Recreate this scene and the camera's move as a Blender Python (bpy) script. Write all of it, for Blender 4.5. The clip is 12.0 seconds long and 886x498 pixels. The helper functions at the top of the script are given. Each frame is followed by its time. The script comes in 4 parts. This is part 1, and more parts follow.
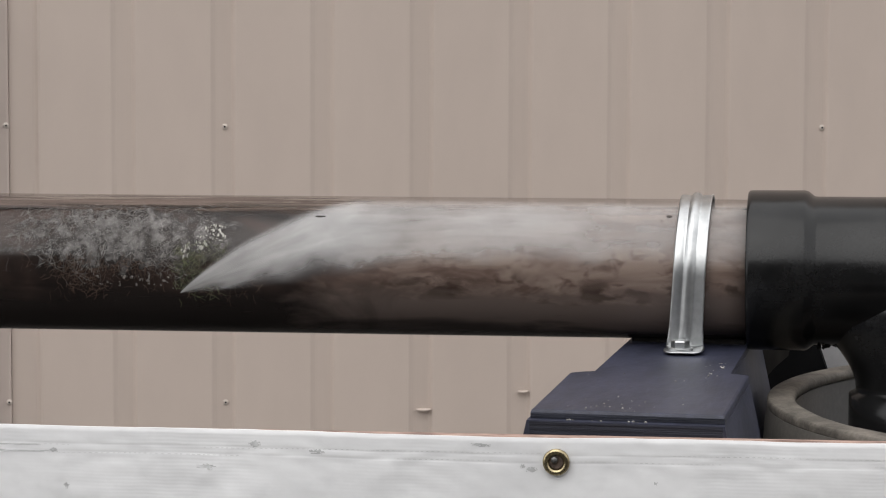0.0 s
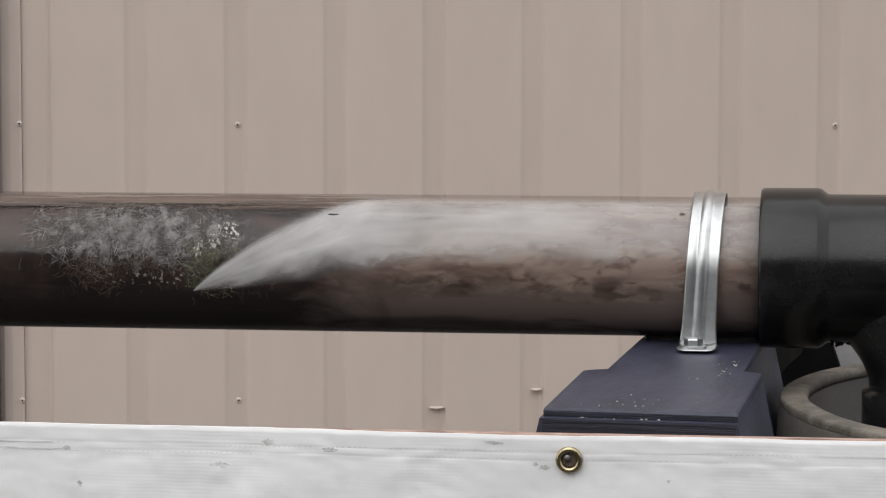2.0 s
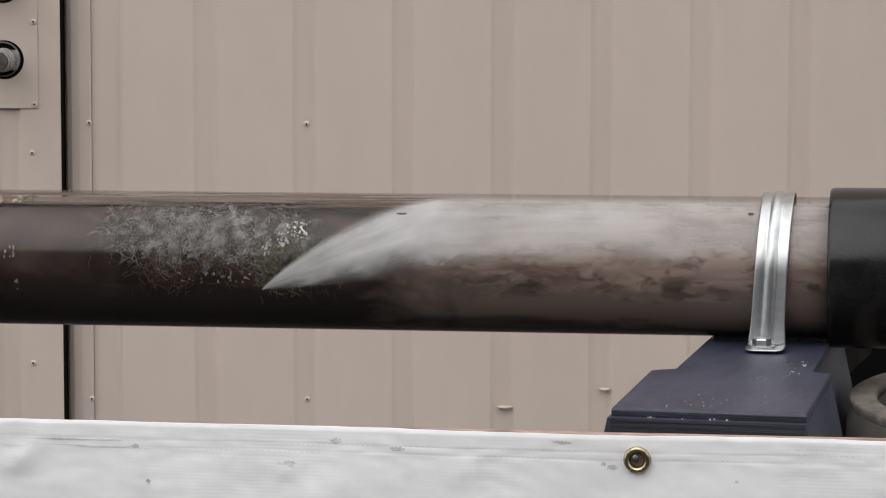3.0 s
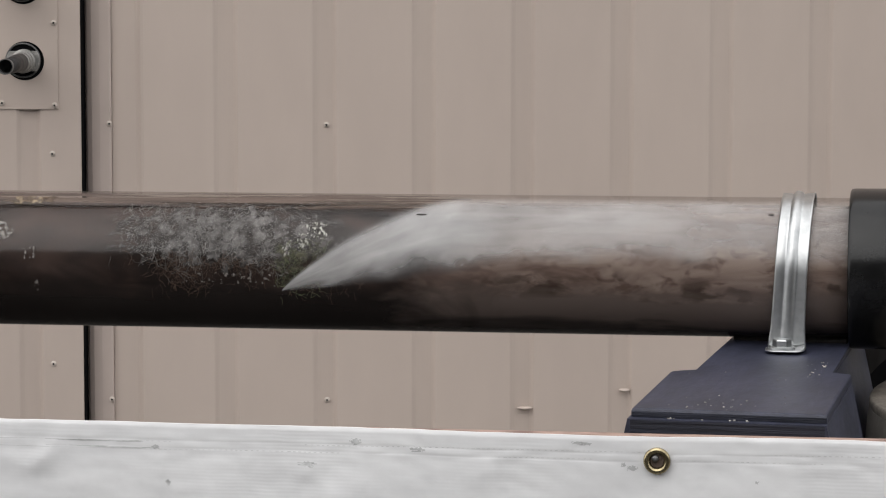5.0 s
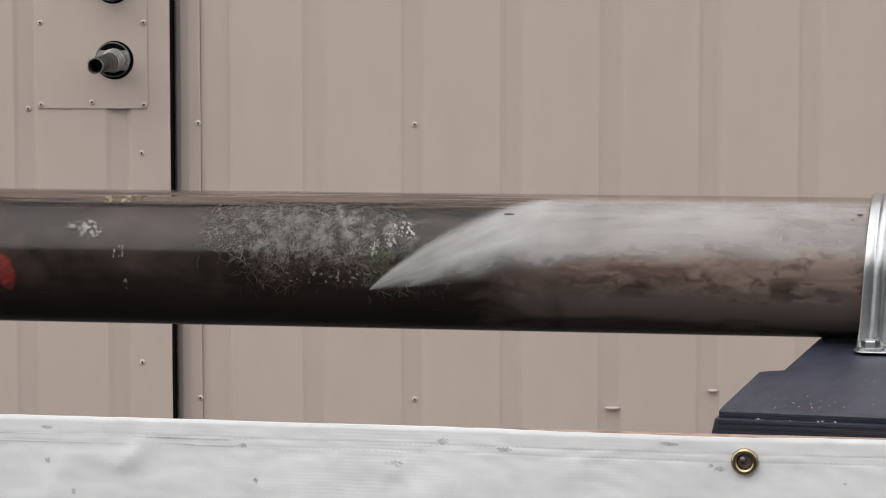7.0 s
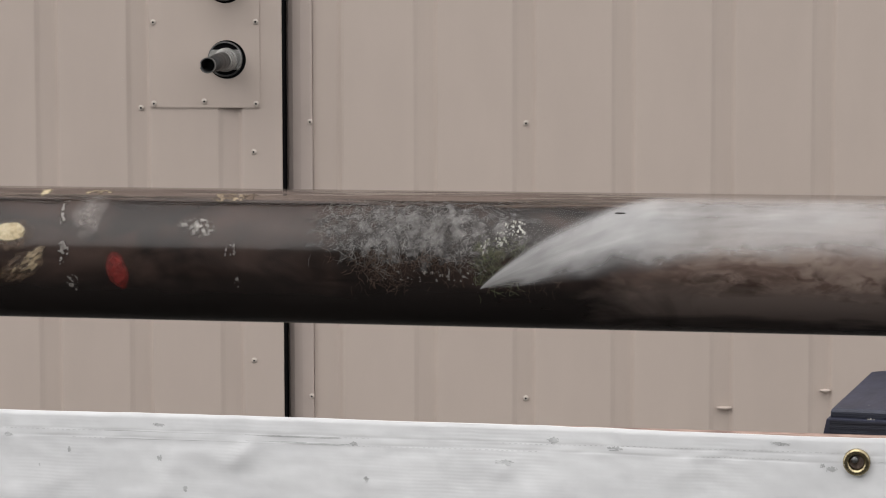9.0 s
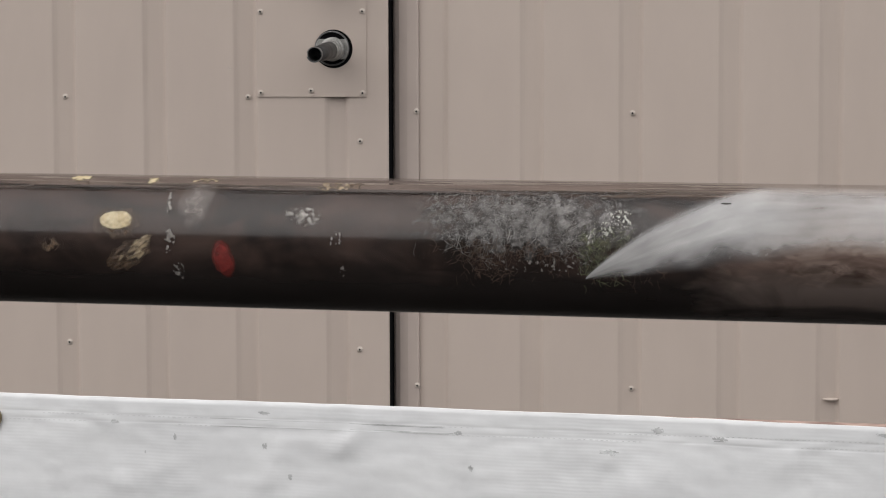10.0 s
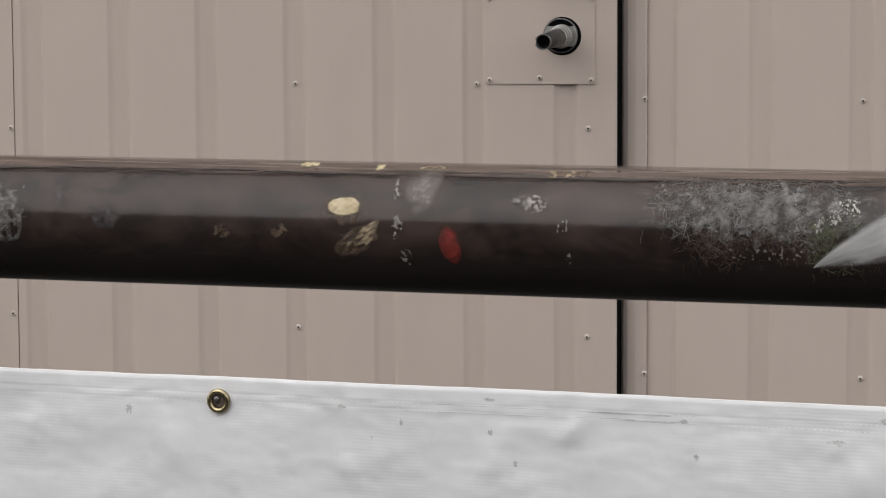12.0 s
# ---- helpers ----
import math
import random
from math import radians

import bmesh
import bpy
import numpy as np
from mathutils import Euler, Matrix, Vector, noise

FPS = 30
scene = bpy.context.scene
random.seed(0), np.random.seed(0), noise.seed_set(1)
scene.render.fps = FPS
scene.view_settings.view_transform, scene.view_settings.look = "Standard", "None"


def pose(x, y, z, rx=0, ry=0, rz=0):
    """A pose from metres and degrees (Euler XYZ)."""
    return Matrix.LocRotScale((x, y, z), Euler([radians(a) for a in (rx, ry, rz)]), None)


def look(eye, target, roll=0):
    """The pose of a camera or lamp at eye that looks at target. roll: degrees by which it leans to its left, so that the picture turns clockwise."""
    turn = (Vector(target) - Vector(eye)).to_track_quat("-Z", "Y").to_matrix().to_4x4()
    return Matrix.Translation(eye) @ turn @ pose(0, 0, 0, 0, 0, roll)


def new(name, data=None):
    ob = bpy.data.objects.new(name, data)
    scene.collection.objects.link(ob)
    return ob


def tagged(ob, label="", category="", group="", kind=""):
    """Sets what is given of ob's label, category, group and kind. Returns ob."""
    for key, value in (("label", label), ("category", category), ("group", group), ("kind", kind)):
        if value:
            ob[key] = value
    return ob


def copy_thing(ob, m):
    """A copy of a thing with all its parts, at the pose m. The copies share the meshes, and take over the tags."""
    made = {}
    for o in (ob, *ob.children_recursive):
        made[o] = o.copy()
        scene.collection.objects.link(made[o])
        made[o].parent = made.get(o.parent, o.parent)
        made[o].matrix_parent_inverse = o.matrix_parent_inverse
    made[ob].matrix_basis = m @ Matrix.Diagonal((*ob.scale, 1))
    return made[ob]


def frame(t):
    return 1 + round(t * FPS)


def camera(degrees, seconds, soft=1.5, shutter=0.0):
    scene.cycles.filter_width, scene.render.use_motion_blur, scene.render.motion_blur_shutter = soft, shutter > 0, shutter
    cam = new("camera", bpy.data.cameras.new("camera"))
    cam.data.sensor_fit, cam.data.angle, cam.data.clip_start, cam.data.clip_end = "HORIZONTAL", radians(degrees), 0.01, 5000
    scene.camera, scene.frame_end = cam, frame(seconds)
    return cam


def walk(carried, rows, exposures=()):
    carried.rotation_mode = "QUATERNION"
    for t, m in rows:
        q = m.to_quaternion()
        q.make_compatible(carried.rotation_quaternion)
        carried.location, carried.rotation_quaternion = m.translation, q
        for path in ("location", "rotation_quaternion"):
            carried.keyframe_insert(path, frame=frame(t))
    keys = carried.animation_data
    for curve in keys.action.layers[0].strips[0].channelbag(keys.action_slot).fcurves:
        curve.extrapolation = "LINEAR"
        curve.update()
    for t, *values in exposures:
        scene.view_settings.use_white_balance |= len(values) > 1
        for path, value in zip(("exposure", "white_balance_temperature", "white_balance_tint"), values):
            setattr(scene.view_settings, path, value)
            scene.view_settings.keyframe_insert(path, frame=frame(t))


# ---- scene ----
cam = camera(16.956, 12.0, soft=1.1)
EYE = 1.6
# seconds, x, y, yaw, pitch, roll: a long lens panned on a tripod
ROWS = [
    (0.0, 0.0060, -0.0158, -2.093, -5.997, -0.226),
    (0.5, 0.0060, -0.0158, -2.131, -5.993, -0.217),
    (1.0, 0.0060, -0.0158, -2.131, -5.993, -0.217),
    (1.5, 0.0060, -0.0158, -2.162, -5.994, -0.219),
    (2.0, 0.0060, -0.0158, -1.848, -6.038, -0.179),
    (2.5, 0.0063, -0.0157, -0.855, -6.061, -0.114),
    (3.0, 0.0064, -0.0156, -0.523, -6.054, -0.133),
    (3.2, 0.0064, -0.0156, -0.425, -6.050, -0.120),
    (4.8, 0.0065, -0.0156, -0.300, -6.040, -0.095),
    (5.0, 0.0065, -0.0156, -0.141, -6.038, -0.087),
    (5.5, 0.0066, -0.0156, 0.137, -6.050, -0.097),
    (6.0, 0.0068, -0.0155, 0.784, -6.057, -0.066),
    (6.5, 0.0069, -0.0154, 1.476, -6.048, -0.071),
    (6.7, 0.0069, -0.0154, 1.537, -6.048, -0.060),
    (8.3, 0.0070, -0.0154, 1.650, -6.048, 0.020),
    (8.5, 0.0071, -0.0153, 2.148, -6.048, 0.037),
    (9.0, 0.0075, -0.0151, 3.706, -6.067, 0.119),
    (9.5, 0.0079, -0.0149, 4.987, -6.167, 0.162),
    (10.0, 0.0081, -0.0148, 5.761, -6.263, 0.128),
    (10.5, 0.0083, -0.0147, 6.663, -6.300, 0.119),
    (11.0, 0.0086, -0.0145, 7.728, -6.362, 0.233),
    (11.5, 0.0089, -0.0144, 8.979, -6.490, 0.223),
    (12.0, 0.0092, -0.0142, 10.164, -6.492, 0.295),
]
walk(cam, [(t, pose(x, y, EYE, 90 + pitch, roll, yaw)) for t, x, y, yaw, pitch, roll in ROWS],
     exposures=[(0.0, 0.29), (1.5, 0.30), (2.5, 0.35), (3.2, 0.32), (4.8, 0.25), (5.5, 0.18), (6.5, 0.31), (8.5, 0.29), (9.5, 0.27), (10.5, 0.21), (11.0, 0.18), (12.0, 0.17)])

# ---- world and light ----
world = bpy.data.worlds.new("overcast_sky")
scene.world = world
world.use_nodes = True
wn, wl = world.node_tree.nodes, world.node_tree.links
sky = wn.new("ShaderNodeTexSky")
sky.sky_type = "NISHITA"
sky.sun_disc = False
sky.sun_elevation, sky.sun_rotation = radians(52), radians(215)
sky.air_density, sky.dust_density, sky.ozone_density = 1.0, 4.0, 1.0
grey = wn.new("ShaderNodeHueSaturation")
grey.inputs["Saturation"].default_value = 0.22
wl.new(sky.outputs[0], grey.inputs["Color"])
cloud = wn.new("ShaderNodeMix")
cloud.data_type = "RGBA"
cloud.inputs["Factor"].default_value = 0.9
cloud.inputs["B"].default_value = (9.0, 9.0, 9.1, 1)
wl.new(grey.outputs[0], cloud.inputs["A"])
wl.new(cloud.outputs["Result"], wn["Background"].inputs["Color"])
wn["Background"].inputs["Strength"].default_value = 0.15
sun = new("sun", bpy.data.lights.new("sun", "SUN"))
sun.data.energy, sun.data.angle, sun.data.color = 0.7, radians(70), (1.0, 0.97, 0.93)
sun.matrix_world = look((-5, -7, 11), (0, 0, 0))

# ---- materials ----


def mat(name, base, rough=0.6, metal=0.0, second=None, scale=8.0, stretch=(1, 1, 1), mix=(0.4, 0.65), bump=0.0, bump_scale=60.0, fine=0.12, coat=0.0, rough_var=0.08, jitter=0.0):
    """A principled material: two colours mixed by coarse noise, a fine grain over both, varied roughness and bump."""
    m = bpy.data.materials.new(name)
    m.use_nodes = True
    n, l = m.node_tree.nodes, m.node_tree.links
    b = n["Principled BSDF"]
    tc, mp = n.new("ShaderNodeTexCoord"), n.new("ShaderNodeMapping")
    mp.inputs["Scale"].default_value = stretch
    l.new(tc.outputs["Object"], mp.inputs[0])
    n1, n2 = n.new("ShaderNodeTexNoise"), n.new("ShaderNodeTexNoise")
    n1.inputs["Scale"].default_value, n1.inputs["Detail"].default_value = scale, 6
    n2.inputs["Scale"].default_value, n2.inputs["Detail"].default_value = bump_scale, 5
    l.new(mp.outputs[0], n1.inputs["Vector"]), l.new(mp.outputs[0], n2.inputs["Vector"])
    r1 = n.new("ShaderNodeMapRange")
    r1.inputs["From Min"].default_value, r1.inputs["From Max"].default_value = mix
    l.new(n1.outputs["Fac"], r1.inputs["Value"])
    c = n.new("ShaderNodeMix")
    c.data_type = "RGBA"
    c.inputs["A"].default_value, c.inputs["B"].default_value = (*base, 1), (*(second or [x * 0.8 for x in base]), 1)
    l.new(r1.outputs[0], c.inputs["Factor"])
    hv = n.new("ShaderNodeHueSaturation")
    v = n.new("ShaderNodeMapRange")
    v.inputs["From Min"].default_value, v.inputs["From Max"].default_value = 0.3, 0.7
    v.inputs["To Min"].default_value, v.inputs["To Max"].default_value = 1 - fine, 1 + fine
    l.new(n2.outputs["Fac"], v.inputs["Value"])
    l.new(c.outputs["Result"], hv.inputs["Color"])
    if jitter:
        oi, ad, jr = n.new("ShaderNodeObjectInfo"), n.new("ShaderNodeMath"), n.new("ShaderNodeMapRange")
        jr.inputs["To Min"].default_value, jr.inputs["To Max"].default_value = 1 - jitter, 1 + jitter
        ad.operation = "MULTIPLY"
        l.new(oi.outputs["Random"], jr.inputs["Value"])
        l.new(jr.outputs[0], ad.inputs[0]), l.new(v.outputs[0], ad.inputs[1])
        l.new(ad.outputs[0], hv.inputs["Value"])
    else:
        l.new(v.outputs[0], hv.inputs["Value"])
    l.new(hv.outputs[0], b.inputs["Base Color"])
    rr = n.new("ShaderNodeMapRange")
    rr.inputs["To Min"].default_value, rr.inputs["To Max"].default_value = max(rough - rough_var, 0.02), min(rough + rough_var, 1)
    l.new(n1.outputs["Fac"], rr.inputs["Value"]), l.new(rr.outputs[0], b.inputs["Roughness"])
    b.inputs["Metallic"].default_value, b.inputs["Coat Weight"].default_value = metal, coat
    if bump:
        bp = n.new("ShaderNodeBump")
        bp.inputs["Strength"].default_value, bp.inputs["Distance"].default_value = bump, 0.002
        l.new(n2.outputs["Fac"], bp.inputs["Height"]), l.new(bp.outputs[0], b.inputs["Normal"])
    return m


M_WALL = mat("tan_painted_steel", (0.482, 0.402, 0.352), 0.5, second=(0.455, 0.378, 0.331), scale=1.3, stretch=(1, 1, 0.35), bump=0.04, bump_scale=18, fine=0.02)
M_TRIM = mat("tan_trim_steel", (0.43, 0.357, 0.318), 0.5, second=(0.40, 0.335, 0.30), scale=1.6, fine=0.02, bump=0.03, bump_scale=20)
# flat black: shade in the door gap and outlet holes, and one sheet
M_BLACK = mat("flat_black", (0.006, 0.006, 0.0065), 0.9, fine=0.2)
M_BLACK.node_tree.nodes["Principled BSDF"].inputs["Specular IOR Level"].default_value = 0.05
M_SCREW = mat("tan_screw_paint", (0.60, 0.54, 0.48), 0.4, second=(0.44, 0.38, 0.34), scale=90)
M_STEEL = mat("weathered_steel", (0.22, 0.22, 0.22), 0.45, 0.8, second=(0.12, 0.115, 0.11), scale=45, bump=0.15, bump_scale=300)
M_ZINC = mat("dull_zinc", (0.36, 0.35, 0.33), 0.5, 0.6, second=(0.24, 0.235, 0.225), scale=45, bump=0.15, bump_scale=300)
M_DARKSTEEL = mat("dark_steel", (0.06, 0.06, 0.062), 0.45, 0.5, second=(0.03, 0.03, 0.03), scale=60, bump=0.1, bump_scale=300)
M_GALV = mat("galvanised_steel", (0.54, 0.55, 0.55), 0.36, 1.0, second=(0.44, 0.45, 0.455), scale=70, bump=0.05, bump_scale=220, fine=0.06)
M_BRASS = mat("brass", (0.44, 0.37, 0.225), 0.28, 1.0, second=(0.24, 0.195, 0.12), scale=160, bump=0.05, bump_scale=500)
M_ABS = mat("black_plastic", (0.005, 0.005, 0.0052), 0.22, second=(0.012, 0.012, 0.0123), scale=30, bump=0.04, bump_scale=420, fine=0.2, rough_var=0.12)
M_ABS.node_tree.nodes["Principled BSDF"].inputs["Specular IOR Level"].default_value = 0.34
M_BLOCK = mat("blue_grey_paint", (0.033, 0.0360, 0.060), 0.45, second=(0.019, 0.0210, 0.037), scale=26, stretch=(1, 0.35, 1), bump=0.25, bump_scale=160, fine=0.18)
M_BLOCKEND = mat("shaded_end_grain", (0.018, 0.0195, 0.032), 0.8, second=(0.009, 0.0098, 0.016), scale=40, stretch=(0.12, 1, 4), bump=0.6, bump_scale=220, fine=0.35)
M_DRUMIN = mat("dark_plastic", (0.038, 0.034, 0.031), 0.6, second=(0.025, 0.023, 0.021), scale=9, bump=0.12, bump_scale=200, fine=0.15)
M_DRUM = mat("grey_plastic", (0.150, 0.138, 0.121), 0.6, second=(0.100, 0.092, 0.080), scale=14, bump=0.12, bump_scale=220, fine=0.12)
M_BENCH = mat("dark_stained_timber", (0.035, 0.030, 0.027), 0.8, second=(0.022, 0.019, 0.017), scale=18, stretch=(0.15, 1, 1), bump=0.3, bump_scale=150, fine=0.2)
M_RIM = mat("dusty_plastic", (0.165, 0.145, 0.122), 0.7, second=(0.085, 0.075, 0.062), scale=40, bump=0.3, bump_scale=260, fine=0.2)
M_WOOD = mat("raw_plywood", (0.36, 0.245, 0.20), 0.75, second=(0.17, 0.105, 0.085), scale=60, stretch=(0.5, 2, 4), mix=(0.48, 0.66), bump=0.4, bump_scale=180, fine=0.3)
M_TIMBER = mat("grey_timber", (0.095, 0.082, 0.074), 0.8, second=(0.050, 0.044, 0.040), scale=22, stretch=(1, 1, 0.12), bump=0.4, bump_scale=150, fine=0.2)
M_GROUND = mat("dark_gravel", (0.055, 0.053, 0.050), 0.9, second=(0.035, 0.033, 0.031), scale=2.2, bump=0.6, bump_scale=90, fine=0.35)
M_FAR = mat("dark_boards", (0.018, 0.018, 0.016), 0.9, second=(0.020, 0.020, 0.018), scale=1.5, fine=0.2)
M_ROOT = mat("pale_roots", (0.36, 0.348, 0.335), 0.6, second=(0.07, 0.062, 0.055), scale=55, fine=0.2)
M_BROWNROOT = mat("brown_roots", (0.12, 0.072, 0.048), 0.7, second=(0.05, 0.030, 0.020), scale=60, fine=0.2)
M_FILM = mat("pale_film", (0.32, 0.30, 0.28), 0.6, second=(0.12, 0.108, 0.098), scale=170, fine=0.3)
M_SILT = mat("grey_silt", (0.18, 0.173, 0.170), 0.7, second=(0.055, 0.050, 0.048), scale=110, mix=(0.38, 0.64), bump=0.5, bump_scale=240, fine=0.3)
M_GREASE = mat("yellow_grease", (0.64, 0.55, 0.36), 0.5, second=(0.52, 0.42, 0.25), scale=70, bump=0.12, bump_scale=300)
M_OLDGREASE = mat("brown_grease", (0.40, 0.32, 0.21), 0.55, second=(0.10, 0.066, 0.042), scale=75, mix=(0.42, 0.58), bump=0.4, bump_scale=300, fine=0.25)
M_RED = mat("red_rag", (0.19, 0.018, 0.014), 0.6, second=(0.25, 0.02, 0.015), scale=120, bump=0.3, bump_scale=300)
M_SMUDGE = mat("thin_silt", (0.060, 0.052, 0.050), 0.6, second=(0.030, 0.028, 0.030), scale=60, fine=0.25)
M_MOSS = mat("olive_slime", (0.082, 0.084, 0.045), 0.6, second=(0.030, 0.030, 0.020), scale=130, mix=(0.4, 0.6), bump=0.4, bump_scale=300, fine=0.3)
M_HAZE = mat("pale_haze", (0.30, 0.265, 0.25), 0.6, second=(0.16, 0.14, 0.13), scale=70, fine=0.2)
M_HALO = mat("rusty_grease", (0.130, 0.084, 0.052), 0.6, second=(0.055, 0.036, 0.025), scale=80, fine=0.25)
M_FLOWER = mat("white_petals", (0.58, 0.58, 0.54), 0.6, second=(0.36, 0.36, 0.32), scale=150)
M_CROWNTINT = mat("scum_and_crown_reflection", (0.13, 0.095, 0.078), 0.7, second=(0.070, 0.048, 0.040), scale=60, stretch=(0.1, 1, 1), bump=0.2, bump_scale=200, fine=0.25)
M_DARKSCUM = mat("dark_scum", (0.062, 0.046, 0.040), 0.7, second=(0.036, 0.027, 0.023), scale=60, stretch=(0.1, 1, 1), fine=0.25)
M_GREEN = mat("green_stems", (0.135, 0.155, 0.075), 0.6, second=(0.05, 0.062, 0.028), scale=80)
M_GREYSHEET = mat("grey_plastic_sheet", (0.26, 0.255, 0.26), 0.5, second=(0.20, 0.195, 0.20), scale=20)
M_EYE = mat("shaded_wood", (0.12, 0.085, 0.065), 0.8, second=(0.06, 0.042, 0.033), scale=300, fine=0.3)
M_CRUMB = mat("sawdust_crumbs", (0.36, 0.345, 0.32), 0.8, second=(0.17, 0.16, 0.145), scale=200)
M_MUDSHADE = mat("mud_and_contact_shade", (0.012, 0.010, 0.009), 0.9, second=(0.022, 0.018, 0.016), scale=90, bump=0.5, bump_scale=300, fine=0.3)
M_SCUFF = mat("grey_scuff", (0.55, 0.55, 0.55), 0.6, second=(0.42, 0.42, 0.42), scale=260)
M_THREAD = mat("grey_thread", (0.48, 0.48, 0.475), 0.8, second=(0.68, 0.68, 0.68), scale=16)


def feathered(m):
    """Lets a film thin out to nothing at its rim, by the mesh's own thickness."""
    n, l = m.node_tree.nodes, m.node_tree.links
    at = n.new("ShaderNodeAttribute")
    at.attribute_name = "cover"
    l.new(at.outputs["Fac"], n["Principled BSDF"].inputs["Alpha"])


for film_ in (M_SILT, M_GREASE, M_OLDGREASE, M_RED, M_FILM, M_SMUDGE, M_MOSS, M_HAZE, M_HALO):
    feathered(film_)


def vinyl():
    """White reinforced vinyl: a fine weave across, grey scuffs, soft dirt."""
    m = mat("white_vinyl", (0.795, 0.792, 0.795), 0.45, second=(0.735, 0.732, 0.738), scale=11, stretch=(0.8, 1, 1.3), mix=(0.42, 0.68), fine=0.02, bump_scale=120)
    n, l = m.node_tree.nodes, m.node_tree.links
    b = n["Principled BSDF"]
    src = b.inputs["Base Color"].links[0].from_socket
    tc = n.new("ShaderNodeTexCoord")
    mp = n.new("ShaderNodeMapping")
    mp.inputs["Scale"].default_value = (9, 1, 17)
    l.new(tc.outputs["Object"], mp.inputs[0])
    sc = n.new("ShaderNodeTexNoise")
    sc.inputs["Scale"].default_value, sc.inputs["Detail"].default_value = 2.4, 9
    l.new(mp.outputs[0], sc.inputs["Vector"])
    r = n.new("ShaderNodeMapRange")
    r.inputs["From Min"].default_value, r.inputs["From Max"].default_value, r.inputs["To Max"].default_value = 0.55, 0.76, 0.26
    l.new(sc.outputs["Fac"], r.inputs["Value"])
    c = n.new("ShaderNodeMix")
    c.data_type = "RGBA"
    c.inputs["B"].default_value = (0.36, 0.36, 0.365, 1)
    l.new(r.outputs[0], c.inputs["Factor"]), l.new(src, c.inputs["A"])
    l.new(c.outputs["Result"], b.inputs["Base Color"])
    w = n.new("ShaderNodeTexWave")
    w.bands_direction, w.wave_type = "Z", "BANDS"
    w.inputs["Scale"].default_value, w.inputs["Distortion"].default_value, w.inputs["Detail"].default_value = 122, 3.0, 3
    w.inputs["Detail Scale"].default_value = 0.35
    l.new(tc.outputs["Object"], w.inputs["Vector"])
    bp = n.new("ShaderNodeBump")
    bp.inputs["Strength"].default_value, bp.inputs["Distance"].default_value = 0.07, 0.0005
    # the weave shows in places only
    pn, pr, pm = n.new("ShaderNodeTexNoise"), n.new("ShaderNodeMapRange"), n.new("ShaderNodeMath")
    pn.inputs["Scale"].default_value, pn.inputs["Detail"].default_value = 14, 4
    pr.inputs["From Min"].default_value, pr.inputs["From Max"].default_value, pr.inputs["To Min"].default_value = 0.42, 0.66, 0.05
    pm.operation = "MULTIPLY"
    l.new(tc.outputs["Object"], pn.inputs["Vector"]), l.new(pn.outputs["Fac"], pr.inputs["Value"])
    l.new(w.outputs["Fac"], pm.inputs[0]), l.new(pr.outputs[0], pm.inputs[1])
    # fine crinkles over the weave
    cn, cm, ca, cq = n.new("ShaderNodeTexNoise"), n.new("ShaderNodeMapping"), n.new("ShaderNodeMath"), n.new("ShaderNodeMath")
    cm.inputs["Scale"].default_value = (0.7, 1, 1.4)
    cn.inputs["Scale"].default_value, cn.inputs["Detail"].default_value, cn.inputs["Distortion"].default_value = 75, 7, 0.6
    ca.operation, cq.operation, cq.inputs[1].default_value = "ADD", "MULTIPLY", 2.2
    l.new(tc.outputs["Object"], cm.inputs[0]), l.new(cm.outputs[0], cn.inputs["Vector"]), l.new(cn.outputs["Fac"], cq.inputs[0])
    l.new(pm.outputs[0], ca.inputs[0]), l.new(cq.outputs[0], ca.inputs[1])
    l.new(ca.outputs[0], bp.inputs["Height"]), l.new(bp.outputs[0], b.inputs["Normal"])
    # dust in the threads
    dr, dm = n.new("ShaderNodeMapRange"), n.new("ShaderNodeMix")
    dr.inputs["To Max"].default_value = 0.07
    dm.data_type, dm.inputs["B"].default_value = "RGBA", (0.42, 0.42, 0.42, 1)
    l.new(pm.outputs[0], dr.inputs["Value"]), l.new(dr.outputs[0], dm.inputs["Factor"])
    l.new(c.outputs["Result"], dm.inputs["A"]), l.new(dm.outputs["Result"], b.inputs["Base Color"])
    return m


